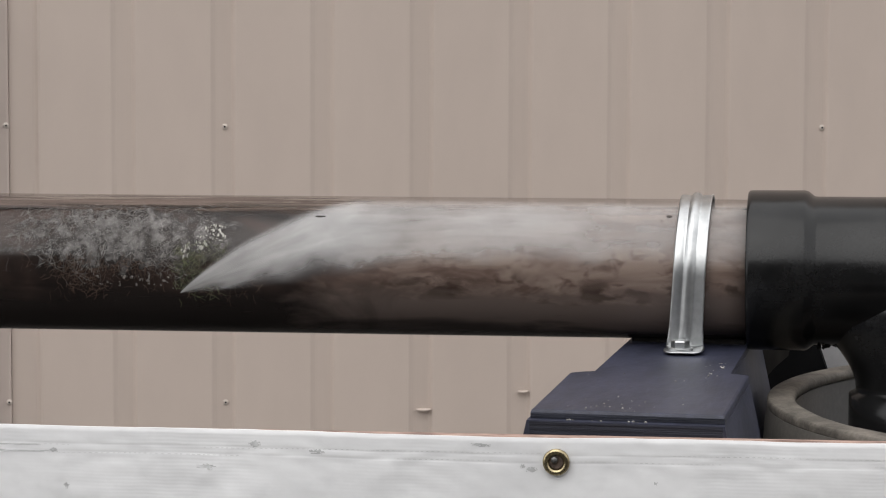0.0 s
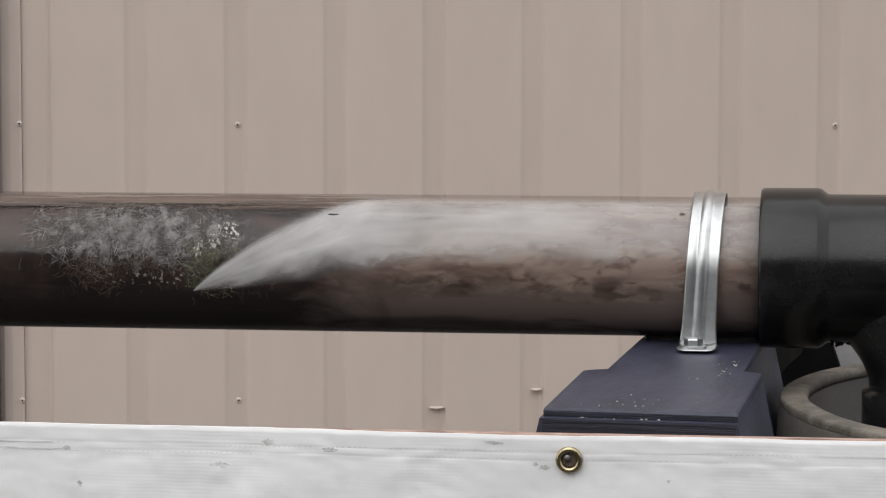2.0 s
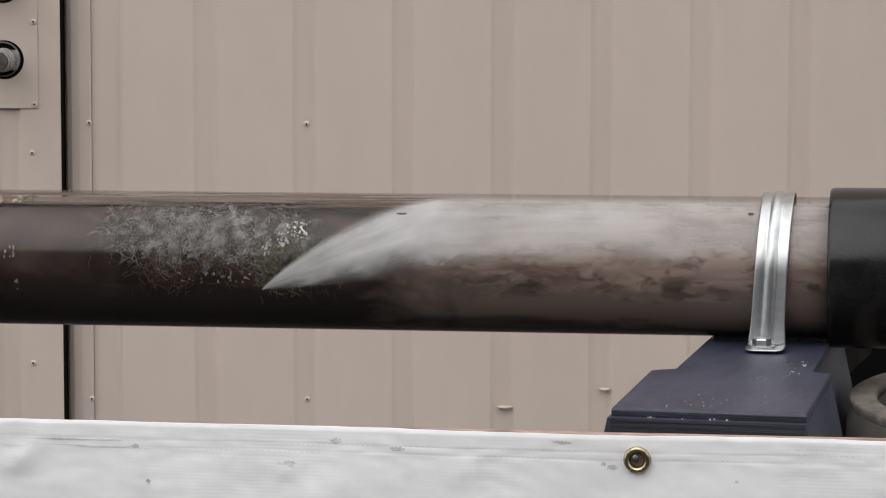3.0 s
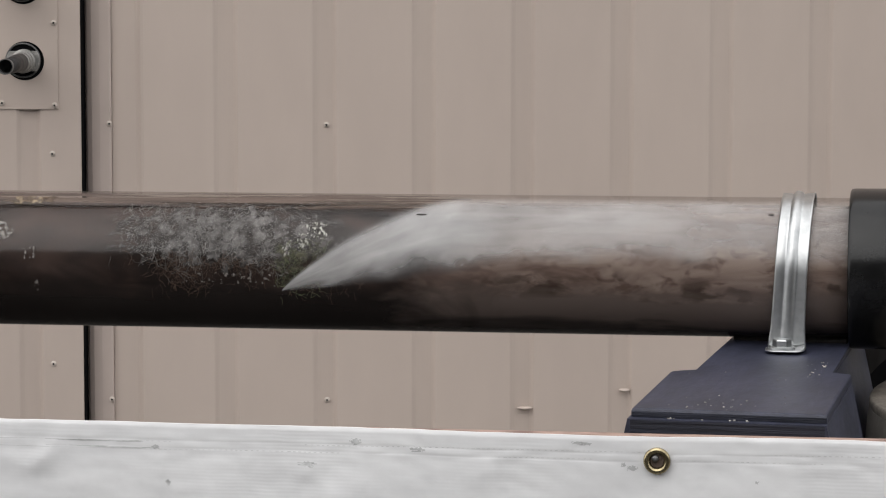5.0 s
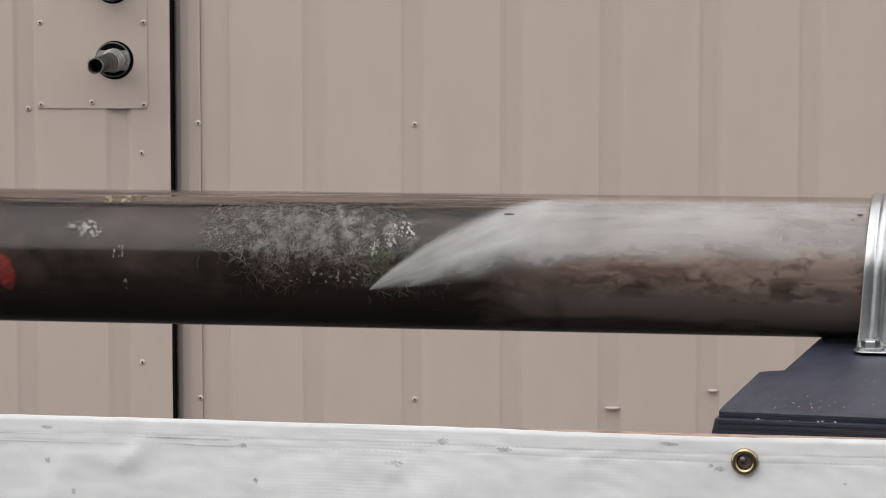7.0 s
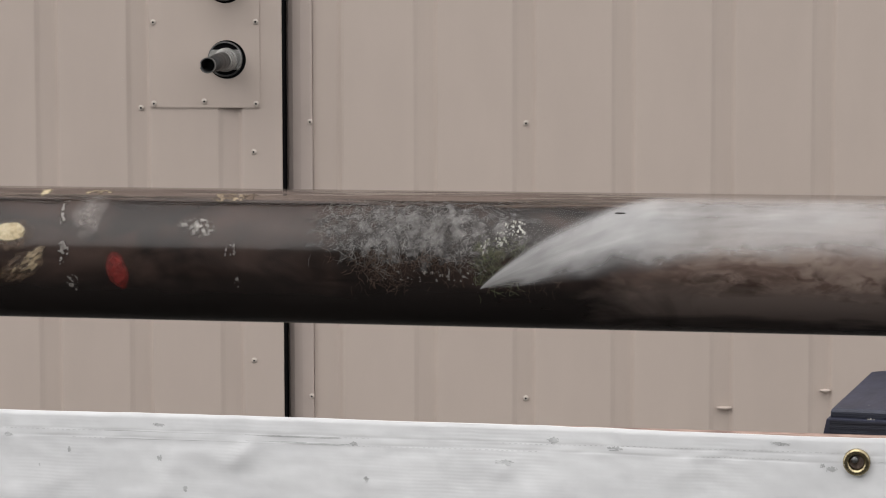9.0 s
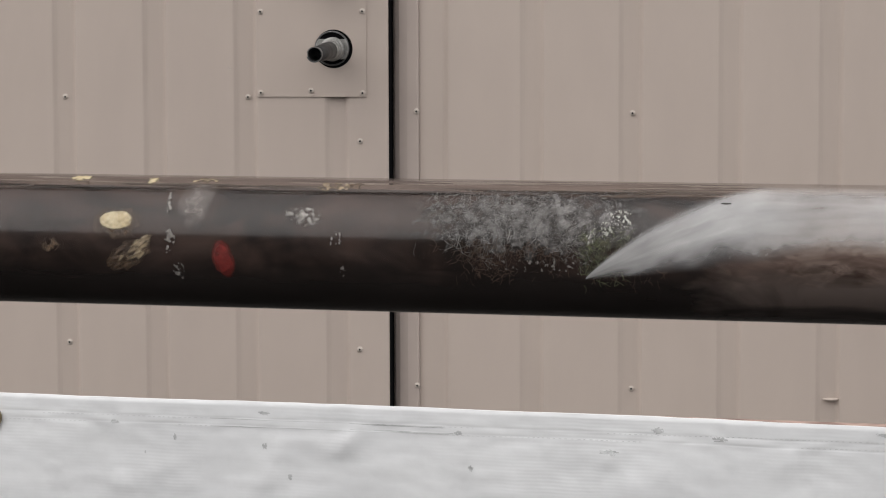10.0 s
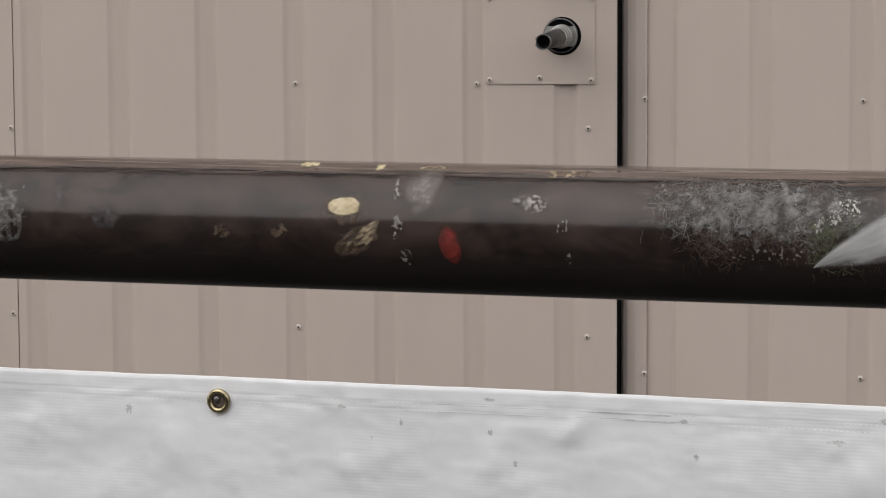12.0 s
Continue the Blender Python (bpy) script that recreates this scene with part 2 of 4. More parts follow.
def clear_plastic():
    """Clear rigid plastic: lets light through, reflects by Fresnel."""
    m = bpy.data.materials.new("clear_plastic")
    m.use_nodes = True
    n, l = m.node_tree.nodes, m.node_tree.links
    n.remove(n["Principled BSDF"])
    t, g, f, x = n.new("ShaderNodeBsdfTransparent"), n.new("ShaderNodeBsdfGlossy"), n.new("ShaderNodeFresnel"), n.new("ShaderNodeMixShader")
    t.inputs["Color"].default_value = (0.93, 0.92, 0.91, 1)
    g.inputs["Roughness"].default_value = 0.17
    f.inputs["IOR"].default_value = 1.5
    q = n.new("ShaderNodeMath")
    q.operation = "MULTIPLY"
    q.inputs[1].default_value = 0.24
    l.new(f.outputs[0], q.inputs[0])
    l.new(q.outputs[0], x.inputs["Fac"]), l.new(t.outputs[0], x.inputs[1]), l.new(g.outputs[0], x.inputs[2])
    # a thin patchy brown haze, added to warm the reflection and lift the darks
    d, y, tc, no, r = n.new("ShaderNodeBsdfDiffuse"), n.new("ShaderNodeMixShader"), n.new("ShaderNodeTexCoord"), n.new("ShaderNodeTexNoise"), n.new("ShaderNodeMapRange")
    mp = n.new("ShaderNodeMapping")
    mp.inputs["Scale"].default_value = (0.45, 1, 1.3)
    d.inputs["Color"].default_value = (0.40, 0.31, 0.285, 1)
    no.inputs["Scale"].default_value, no.inputs["Detail"].default_value, no.inputs["Distortion"].default_value = 16, 8, 0.5
    r.inputs["From Min"].default_value, r.inputs["From Max"].default_value = 0.35, 0.7
    r.inputs["To Min"].default_value, r.inputs["To Max"].default_value = 0.006, 0.048
    l.new(tc.outputs["Object"], mp.inputs[0]), l.new(mp.outputs[0], no.inputs["Vector"]), l.new(no.outputs["Fac"], r.inputs["Value"])
    l.new(r.outputs[0], y.inputs["Fac"]), l.new(x.outputs[0], y.inputs[1]), l.new(d.outputs[0], y.inputs[2])
    l.new(y.outputs[0], n["Material Output"].inputs["Surface"])
    return m


def muddy():
    """Muddy water and black sludge behind the clear wall: black upstream, brown and streaky towards the outlet."""
    m = bpy.data.materials.new("muddy_water")
    m.use_nodes = True
    n, l = m.node_tree.nodes, m.node_tree.links
    b = n["Principled BSDF"]
    tc = n.new("ShaderNodeTexCoord")
    sep = n.new("ShaderNodeSeparateXYZ")
    l.new(tc.outputs["Object"], sep.inputs[0])

    def noise_of(scale, stretch, detail=6, dist=0.0):
        mp, no = n.new("ShaderNodeMapping"), n.new("ShaderNodeTexNoise")
        mp.inputs["Scale"].default_value = stretch
        no.inputs["Scale"].default_value, no.inputs["Detail"].default_value, no.inputs["Distortion"].default_value = scale, detail, dist
        l.new(tc.outputs["Object"], mp.inputs[0]), l.new(mp.outputs[0], no.inputs["Vector"])
        return no.outputs["Fac"]

    def ranged(sock, a, b_, c=0.0, d=1.0):
        r = n.new("ShaderNodeMapRange")
        for key, val in (("From Min", a), ("From Max", b_), ("To Min", c), ("To Max", d)):
            r.inputs[key].default_value = val
        l.new(sock, r.inputs["Value"])
        return r.outputs[0]

    def op(kind, a, b_):
        q = n.new("ShaderNodeMath")
        q.operation = kind
        for k, s in ((0, a), (1, b_)):
            if isinstance(s, float):
                q.inputs[k].default_value = s
            else:
                l.new(s, q.inputs[k])
        return q.outputs[0]

    def mixed(fac, a, b_):
        q = n.new("ShaderNodeMix")
        q.data_type = "RGBA"
        l.new(fac, q.inputs["Factor"])
        for key, s in (("A", a), ("B", b_)):
            if isinstance(s, tuple):
                q.inputs[key].default_value = (*s, 1)
            else:
                l.new(s, q.inputs[key])
        return q.outputs["Result"]

    # how muddy, by the distance downstream, broken up by swirls
    swirl = noise_of(13, (0.7, 1, 1.3), 9, 1.6)
    along = op("ADD", op("SUBTRACT", sep.outputs["X"], op("MULTIPLY", sep.outputs["Z"], 0.8)), op("MULTIPLY", op("SUBTRACT", swirl, 0.5), 0.28))
    mud = ranged(along, -0.02, 0.085)
    streak = noise_of(26, (0.35, 1, 1.5), 9, 1.4)
    fine = noise_of(120, (0.5, 1, 1), 6, 0.8)
    brown = mixed(ranged(streak, 0.34, 0.66), (0.120, 0.080, 0.066), (0.29, 0.228, 0.195))
    brown = mixed(ranged(fine, 0.50, 0.68), brown, (0.125, 0.086, 0.072))
    black = mixed(ranged(swirl, 0.40, 0.74), (0.015, 0.0115, 0.0105), (0.064, 0.042, 0.035))
    col = mixed(mud, black, brown)
    # clots riding along the flow line
    z_free = op("ADD", sep.outputs["Z"], op("MULTIPLY", op("SUBTRACT", swirl, 0.5), 0.05))
    near = op("MULTIPLY", ranged(z_free, -0.044, -0.030), ranged(z_free, 0.004, -0.014))
    blobs = ranged(noise_of(52, (0.6, 1, 1.1), 9, 0.2), 0.50, 0.58)
    col = mixed(op("MULTIPLY", op("MULTIPLY", blobs, near), op("MULTIPLY", mud, 0.85)), col, (0.040, 0.026, 0.020))
    # sediment downstream; colour darkens below the flow line, blackest at the invert
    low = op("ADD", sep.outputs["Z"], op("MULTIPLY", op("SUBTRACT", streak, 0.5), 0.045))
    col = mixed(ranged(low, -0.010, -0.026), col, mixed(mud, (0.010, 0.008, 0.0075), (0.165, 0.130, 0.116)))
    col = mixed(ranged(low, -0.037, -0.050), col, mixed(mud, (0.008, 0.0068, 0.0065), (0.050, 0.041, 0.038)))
    # brown crown lines: scum, plus the wall's refracted tint painted in
    crown = ranged(op("ADD", sep.outputs["Z"], op("MULTIPLY", op("SUBTRACT", streak, 0.5), 0.006)), 0.0465, 0.0490)
    lines = ranged(noise_of(150, (0.03, 1, 1), 3), 0.46, 0.58)
    col = mixed(crown, col, mixed(lines, (0.19, 0.145, 0.12), (0.050, 0.036, 0.030)))
    l.new(col, b.inputs["Base Color"])
    b.inputs["Roughness"].default_value = 0.17
    b.inputs["Specular IOR Level"].default_value = 0.30
    return m


def mist():
    """White driven spray: opaque where dense, streaky and thin at its edges."""
    m = bpy.data.materials.new("white_spray")
    m.use_nodes = True
    n, l = m.node_tree.nodes, m.node_tree.links
    b = n["Principled BSDF"]
    b.inputs["Base Color"].default_value = (0.66, 0.66, 0.668, 1)
    b.inputs["Roughness"].default_value = 0.9
    b.inputs["Specular IOR Level"].default_value = 0.1
    at, au, aw, cb = n.new("ShaderNodeAttribute"), n.new("ShaderNodeAttribute"), n.new("ShaderNodeAttribute"), n.new("ShaderNodeCombineXYZ")
    at.attribute_name, au.attribute_name, aw.attribute_name = "cover", "flow_along", "flow_across"
    no = n.new("ShaderNodeTexNoise")
    no.inputs["Scale"].default_value, no.inputs["Detail"].default_value, no.inputs["Distortion"].default_value = 1.0, 8, 0.5
    l.new(au.outputs["Fac"], cb.inputs[0]), l.new(aw.outputs["Fac"], cb.inputs[1]), l.new(cb.outputs[0], no.inputs["Vector"])
    r = n.new("ShaderNodeMapRange")
    r.inputs["From Min"].default_value, r.inputs["From Max"].default_value, r.inputs["To Min"].default_value, r.inputs["To Max"].default_value = 0.3, 0.68, 0.74, 1.04
    l.new(no.outputs["Fac"], r.inputs["Value"])
    mu = n.new("ShaderNodeMath")
    mu.operation = "MULTIPLY"
    mu.use_clamp = True
    l.new(at.outputs["Fac"], mu.inputs[0]), l.new(r.outputs[0], mu.inputs[1])
    l.new(mu.outputs[0], b.inputs["Alpha"])
    return m


M_VINYL, M_CLEAR, M_MUD, M_MIST = vinyl(), clear_plastic(), muddy(), mist()

# ---- builders ----


def mesh_of(bm, name, material, smooth=False):
    me = bpy.data.meshes.new(name)
    bmesh.ops.recalc_face_normals(bm, faces=bm.faces)
    bm.to_mesh(me)
    bm.free()
    me.materials.append(material)
    if smooth:
        me.polygons.foreach_set("use_smooth", [True] * len(me.polygons))
    return me


def part(name, bm, material, parent, label="", smooth=False, m=None):
    ob = new(name, mesh_of(bm, name, material, smooth))
    ob.parent = parent
    if m is not None:
        ob.matrix_basis = m
    return tagged(ob, label)


def thing(name, m, label, category, group="", kind="", bm=None, material=None, smooth=False):
    ob = new(name, mesh_of(bm, name, material, smooth) if bm else None)
    ob.matrix_world = m
    return tagged(ob, label, category, group, kind)


def box(bm, lo, hi, bevel=0.0, seg=2):
    r = bmesh.ops.create_cube(bm, size=1)
    for v in r["verts"]:
        v.co = Vector([lo[k] + (v.co[k] + 0.5) * (hi[k] - lo[k]) for k in range(3)])
    if bevel:
        edges = {e for v in r["verts"] for e in v.link_edges}
        bmesh.ops.bevel(bm, geom=list(edges), offset=bevel, segments=seg, affect="EDGES", profile=0.5)
    return bm


def lathe(bm, prof, n=48, axis="X", closed=False, at=(0, 0, 0)):
    """Turns a profile of (along, radius) round an axis."""
    rings = []
    for x, r in prof:
        ring = []
        for k in range(n):
            a = 2 * math.pi * k / n
            c, s = r * math.cos(a), r * math.sin(a)
            p = {"X": (x, c, s), "Y": (c, x, s), "Z": (c, s, x)}[axis]
            ring.append(bm.verts.new(Vector(p) + Vector(at)))
        rings.append(ring)
    pairs = list(zip(rings, rings[1:])) + ([(rings[-1], rings[0])] if closed else [])
    for a, b in pairs:
        for k in range(n):
            bm.faces.new((a[k], a[(k + 1) % n], b[(k + 1) % n], b[k]))
    if not closed:
        for ring in (rings[0], rings[-1]):
            bm.faces.new(ring)
    return bm


def prism(bm, outline, z0, z1):
    """A closed plan outline raised from z0 to z1."""
    lo, hi = [bm.verts.new((x, y, z0)) for x, y in outline], [bm.verts.new((x, y, z1)) for x, y in outline]
    k = len(outline)
    for i in range(k):
        bm.faces.new((lo[i], lo[(i + 1) % k], hi[(i + 1) % k], hi[i]))
    bm.faces.new(lo), bm.faces.new(hi)
    return bm


# ---- ground and far wall ----
bm = bmesh.new()
bmesh.ops.create_grid(bm, x_segments=2, y_segments=2, size=300)
thing("ground", pose(0, 0, 0), "dark grey gravel yard beside the building", "ground", kind="structure", bm=bm, material=M_GROUND)
bm = bmesh.new()
box(bm, (-16, -8.2, 0), (16, -8, 5.15))
thing("wall_yard", pose(0, 0, 0), "plain dark board wall across the yard", "wall", kind="structure", bm=bm, material=M_FAR)

# ---- the ribbed steel wall ----
WALL_Y, DOOR_Y, WALL_TOP = 6.5, 6.474, 8.4


RIB = [(-0.010, 0), (-0.006, 0.0005), (-0.002, 0.0030), (0.002, 0.0058), (0.006, 0.0072), (0.012, 0.0080), (0.024, 0.0092), (0.035, 0.0100), (0.0385, 0.0094), (0.0415, 0.0072), (0.0455, 0.0020), (0.0485, 0.0004), (0.053, 0)]


def ribbed(x0, x1, valleys, y, z0, z1, lap=False):
    """A steel sheet with flats and shallow folded valleys, 50 mm deep with its backing."""
    line = [(x0, y)]
    if lap:
        # the sheet starts in a valley under the trim
        line = [(x0, y + 0.0095), (x0 + 0.030, y + 0.0110), (x0 + 0.052, y + 0.0120), (x0 + 0.058, y + 0.0090), (x0 + 0.064, y + 0.0024), (x0 + 0.070, y)]
    for v in valleys:
        line += [(v + dx, y + dy) for dx, dy in RIB]
    line += [(x1, y), (x1, y + 0.05), (x0, y + 0.05)]
    return prism(bmesh.new(), line, z0, z1)


def screw_mesh():
    bm = bmesh.new()
    lathe(bm, [(0.0, 0.0076), (-0.0014, 0.0078), (-0.0024, 0.0066), (-0.0025, 0.0048)], 18, "Y")
    lathe(bm, [(-0.0021, 0.0046), (-0.0050, 0.0046), (-0.0058, 0.0040), (-0.0058, 0.0030), (-0.0030, 0.0028)], 6, "Y")
    me = mesh_of(bm, "screw", M_SCREW)
    me.materials.append(M_DARKSTEEL)
    for p in me.polygons:
        if p.center.y > -0.0053 and p.center.y < -0.0025 and math.hypot(p.center.x, p.center.z) < 0.0029:
            p.material_index = 1
    return me


SCREW = screw_mesh()


def screws(parent, places, y):
    for x, z, deep in places:
        ob = new("screw", SCREW)
        ob.parent = parent
        ob.matrix_basis = pose(x, y + deep, z, 0, random.uniform(0, 60), 0) @ Matrix.Scale(0.82, 4)


wall = thing("wall_right", pose(0, 0, 0), "tan painted ribbed steel wall cladding", "wall", kind="structure")
first = -0.470
for x0, x1, ks in ((-0.704, 1.235, range(0, 8)), (1.235, 3.0, range(8, 16)), (3.0, 4.77, range(16, 24)), (4.77, 6.54, range(24, 32))):
    vs = [first + 0.2175 * k - 0.004 for k in ks if x0 + 0.02 < first + 0.2175 * k < x1 - 0.05]
    part("wall_panel", ribbed(x0 + 0.0004, x1 - 0.0004, vs, WALL_Y, 0.12, WALL_TOP, x0 < -0.6), M_WALL, wall)
screws(wall, [(x, z, 0.0088) for x in (-0.233, 1.084, 2.39) for z in (1.184, 0.573, 1.795)], WALL_Y)
trim = thing("corner_trim", pose(0, 0, 0), "tan folded steel jamb trim at the sheet's edge", "trim", kind="structure")
part("jamb", prism(bmesh.new(), [(-0.7652, 6.545), (-0.7640, 6.528), (-0.7590, 6.518), (-0.748, 6.509), (-0.730, 6.503), (-0.7085, 6.4995), (-0.7042, 6.5005), (-0.7042, 6.545)], 0.12, WALL_TOP), M_TRIM, trim)
screws(trim, [(-0.7090, z, -0.0005) for z in (1.1865, 0.5752, 1.797)], WALL_Y)
# small pressed lips low on the sheet
for x, z, w in ((0.2055, 0.5555, 0.017), (0.4262, 0.5958, 0.012)):
    bm = bmesh.new()
    bmesh.ops.create_uvsphere(bm, u_segments=20, v_segments=10, radius=1)
    for v in bm.verts:
        v.co = Vector((v.co.x * w, v.co.y * 0.006, v.co.z * 0.0042 + 0.0015 * abs(v.co.x)))
    part("dent", bm, M_WALL, wall, "shallow pressed dent in the sheet", True, pose(x, WALL_Y, z))

k = (DOOR_Y + 0.015) / 6.515
door = thing("wall_left", pose(0, 0, 0), "tan ribbed steel sliding door panel standing proud of the wall", "wall", kind="structure")
lefts = [-2.132 + 0.2043 * i for i in range(0, 7)]
part("wall_panel", ribbed(-2.157 * k, -0.768, [v * k for v in lefts], DOOR_Y, 0.12, WALL_TOP), M_WALL, door)
part("wall_panel", ribbed(-7.9, -2.1575 * k - 0.0012, [v * k for v in [-2.36 - 0.2043 * i for i in range(26)]], DOOR_Y - 0.002, 0.12, WALL_TOP), M_WALL, door)
# black strip painted in for the shade in the gap beside the door
part("gap_shade", box(bmesh.new(), (-0.7676, DOOR_Y + 0.003, 0.12), (-0.7656, DOOR_Y + 0.068, WALL_TOP)), M_BLACK, door, "black strip painting the shade in the door's edge gap")
screws(door, [(x, EYE - (EYE - z) * k, d) for x, z, d in ((-1.499 * k, 1.2155, 0.0088), (-1.498 * k, 0.6625, 0.0088), (-2.166 * k, 1.1115, -0.002), (-2.169 * k, 0.683, -0.002), (-1.086 * k, 1.2165, 0.0088), (-0.8345 * k, 1.1200, 0), (-0.8375 * k, 0.6545, 0), (-1.125 * k, 1.2805, 0.004))], DOOR_Y)

# ---- access plate with two pipe outlets ----
PL_Y = DOOR_Y - 0.003
HOLES = [(-0.889, 1.3250), (-0.891, 1.4905)]
plate = thing("access_plate", pose(0, 0, 0), "tan steel cover plate screwed over the ribs, two round cut-outs", "cover plate")


def pierced(x0, x1, z0, z1, y0, y1, holes, r, n=48):
    """A thin plate with round holes cut through it."""
    bm = bmesh.new()
    loops = [[(x0, z0), (x1, z0), (x1, z1), (x0, z1)]]
    loops += [[(hx + r * math.cos(2 * math.pi * a / n), hz + r * math.sin(2 * math.pi * a / n)) for a in range(n)] for hx, hz in holes]
    edges = []
    for loop in loops:
        vs = [bm.verts.new((x, y0, z)) for x, z in loop]
        edges += [bm.edges.new((vs[i], vs[(i + 1) % len(vs)])) for i in range(len(vs))]
    bmesh.ops.triangle_fill(bm, use_beauty=True, edges=edges)
    out = bmesh.ops.extrude_face_region(bm, geom=list(bm.faces))
    bmesh.ops.translate(bm, vec=(0, y1 - y0, 0), verts=[v for v in out["geom"] if isinstance(v, bmesh.types.BMVert)])
    return bm


part("plate", pierced(-1.0605, -0.8165, 1.2195, 1.60, PL_Y, PL_Y + 0.0025, HOLES, 0.0425), M_WALL, plate)
screws(plate, [(x * k, z, 0) for x, z in ((-0.828, 1.2282), (-0.828, 1.4077), (-1.055, 1.2282), (-1.055, 1.4067), (-0.943, 1.2332), (-0.943, 1.59))], PL_Y)


def outlet(x, z, length):
    ob = thing("pipe_outlet", pose(x, PL_Y, z), "grey threaded steel pipe stub through a cover plate", "pipe", "pipe outlets")
    # flat black disc in place of the hole's shaded depth
    part("recess", lathe(bmesh.new(), [(0.0027, 0.0424), (0.0029, 0.0424)], 40, "Y"), M_BLACK, ob, "black disc painting the dark depth behind the stub")
    bm = bmesh.new()
    lathe(bm, [(0.0026, 0.0388), (-0.001, 0.0386), (-0.003, 0.0378), (-0.003, 0.0362), (0.0024, 0.0350)], 48, "Y", True, (-0.0034, 0, 0.0010))
    part("collar", bm, M_STEEL, ob, "grey steel collar inside the cut-out", True)
    # a flange with flats above and below
    bm = bmesh.new()
    rim = [(0.0368 * math.cos(math.radians(a)), max(-0.0225, min(0.0215, 0.0368 * math.sin(math.radians(a))))) for a in range(0, 360, 6)]
    rings = [[bm.verts.new((x2 * f - 0.0025, y2, z2 * f)) for x2, z2 in rim] for y2, f in ((0.0025, 1.0), (-0.0055, 1.0), (-0.0075, 0.95))]
    for r1, r2 in zip(rings, rings[1:]):
        for i in range(len(rim)):
            bm.faces.new((r1[i], r1[(i + 1) % len(rim)], r2[(i + 1) % len(rim)], r2[i]))
    bm.faces.new(rings[0]), bm.faces.new(rings[-1])
    part("flange", bm, M_ZINC, ob, "light grey flange with flats")
    bm = bmesh.new()
    lathe(bm, [(-0.007, 0.0262), (-0.024, 0.0262), (-0.027, 0.0225), (-0.034, 0.0222), (-0.036, 0.0240), (-0.054, 0.0240), (-0.056, 0.0215), (-0.074, 0.0212), (-0.076, 0.0195)], 32, "Y")
    part("nut", bm, M_ZINC, ob, "light grey stepped nut")
    bm = bmesh.new()
    lathe(bm, [(-0.066, 0.0190), (-0.150, 0.0190), (-0.160, 0.0165), (-length, 0.0160), (-length, 0.0135), (0.040 - length, 0.0135)], 36, "Y")
    stub = part("stub", bm, M_DARKSTEEL, ob, "dark steel stub with a notched mouth", True)
    bm = bmesh.new()
    ring = [(-length + 0.004, 0.0166), (-length - 0.010, 0.0166), (-length - 0.010, 0.0150), (-length + 0.004, 0.0150)]
    arc = [math.radians(194 + 332 * i / 36) for i in range(37)]
    prev = None
    for a in arc:
        here = [bm.verts.new((r * math.cos(a), y, r * math.sin(a))) for y, r in ring]
        if prev:
            for j in range(4):
                bm.faces.new((prev[j], prev[(j + 1) % 4], here[(j + 1) % 4], here[j]))
        else:
            bm.faces.new(here)
        prev = here
    bm.faces.new(prev)
    part("lip", bm, M_STEEL, stub, "bright worn lip with a sawn notch")
    return ob


first_outlet = outlet(*HOLES[0], 0.285)
copy_thing(first_outlet, pose(HOLES[1][0], PL_Y, HOLES[1][1]))

# ---- the pipe rig ----
RIG = pose(0, 2.4424, 0, 0, 0, -10.203)
PIPE = RIG @ pose(0, 0, 1.3284, 0, -0.4388, 0)
R_OUT, R_IN = 0.05715, 0.0547

pipe = thing("clear_drain_pipe", PIPE, "clear plastic drain pipe full of muddy water and sludge", "pipe")
bm = bmesh.new()
lathe(bm, [(-1.75, R_OUT), (0.372, R_OUT)], 96)
bmesh.ops.delete(bm, geom=[f for f in bm.faces if len(f.verts) > 4], context="FACES_ONLY")
shell = part("tube", bm, M_CLEAR, pipe, "clear plastic tube wall", True)
shell.visible_shadow = False
bm = bmesh.new()
lathe(bm, [(-1.749 + 0.03 * i, R_IN) for i in range(71)], 72)
for v in bm.verts:
    # the flow stands a little below the crown
    low = min(1.0, max(0.0, (-v.co.z - 0.022) / 0.026))
    v.co.y, v.co.z = v.co.y * (1 + 0.041 * low), v.co.z * (1 + 0.041 * low)
    v.co.z -= 0.0042 * max(0.0, (v.co.z - 0.044) / (R_IN - 0.044)) ** 1.3
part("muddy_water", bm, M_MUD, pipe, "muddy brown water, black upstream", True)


def on_pipe(x, a, r):
    return (x, -math.cos(a) * r, math.sin(a) * r)


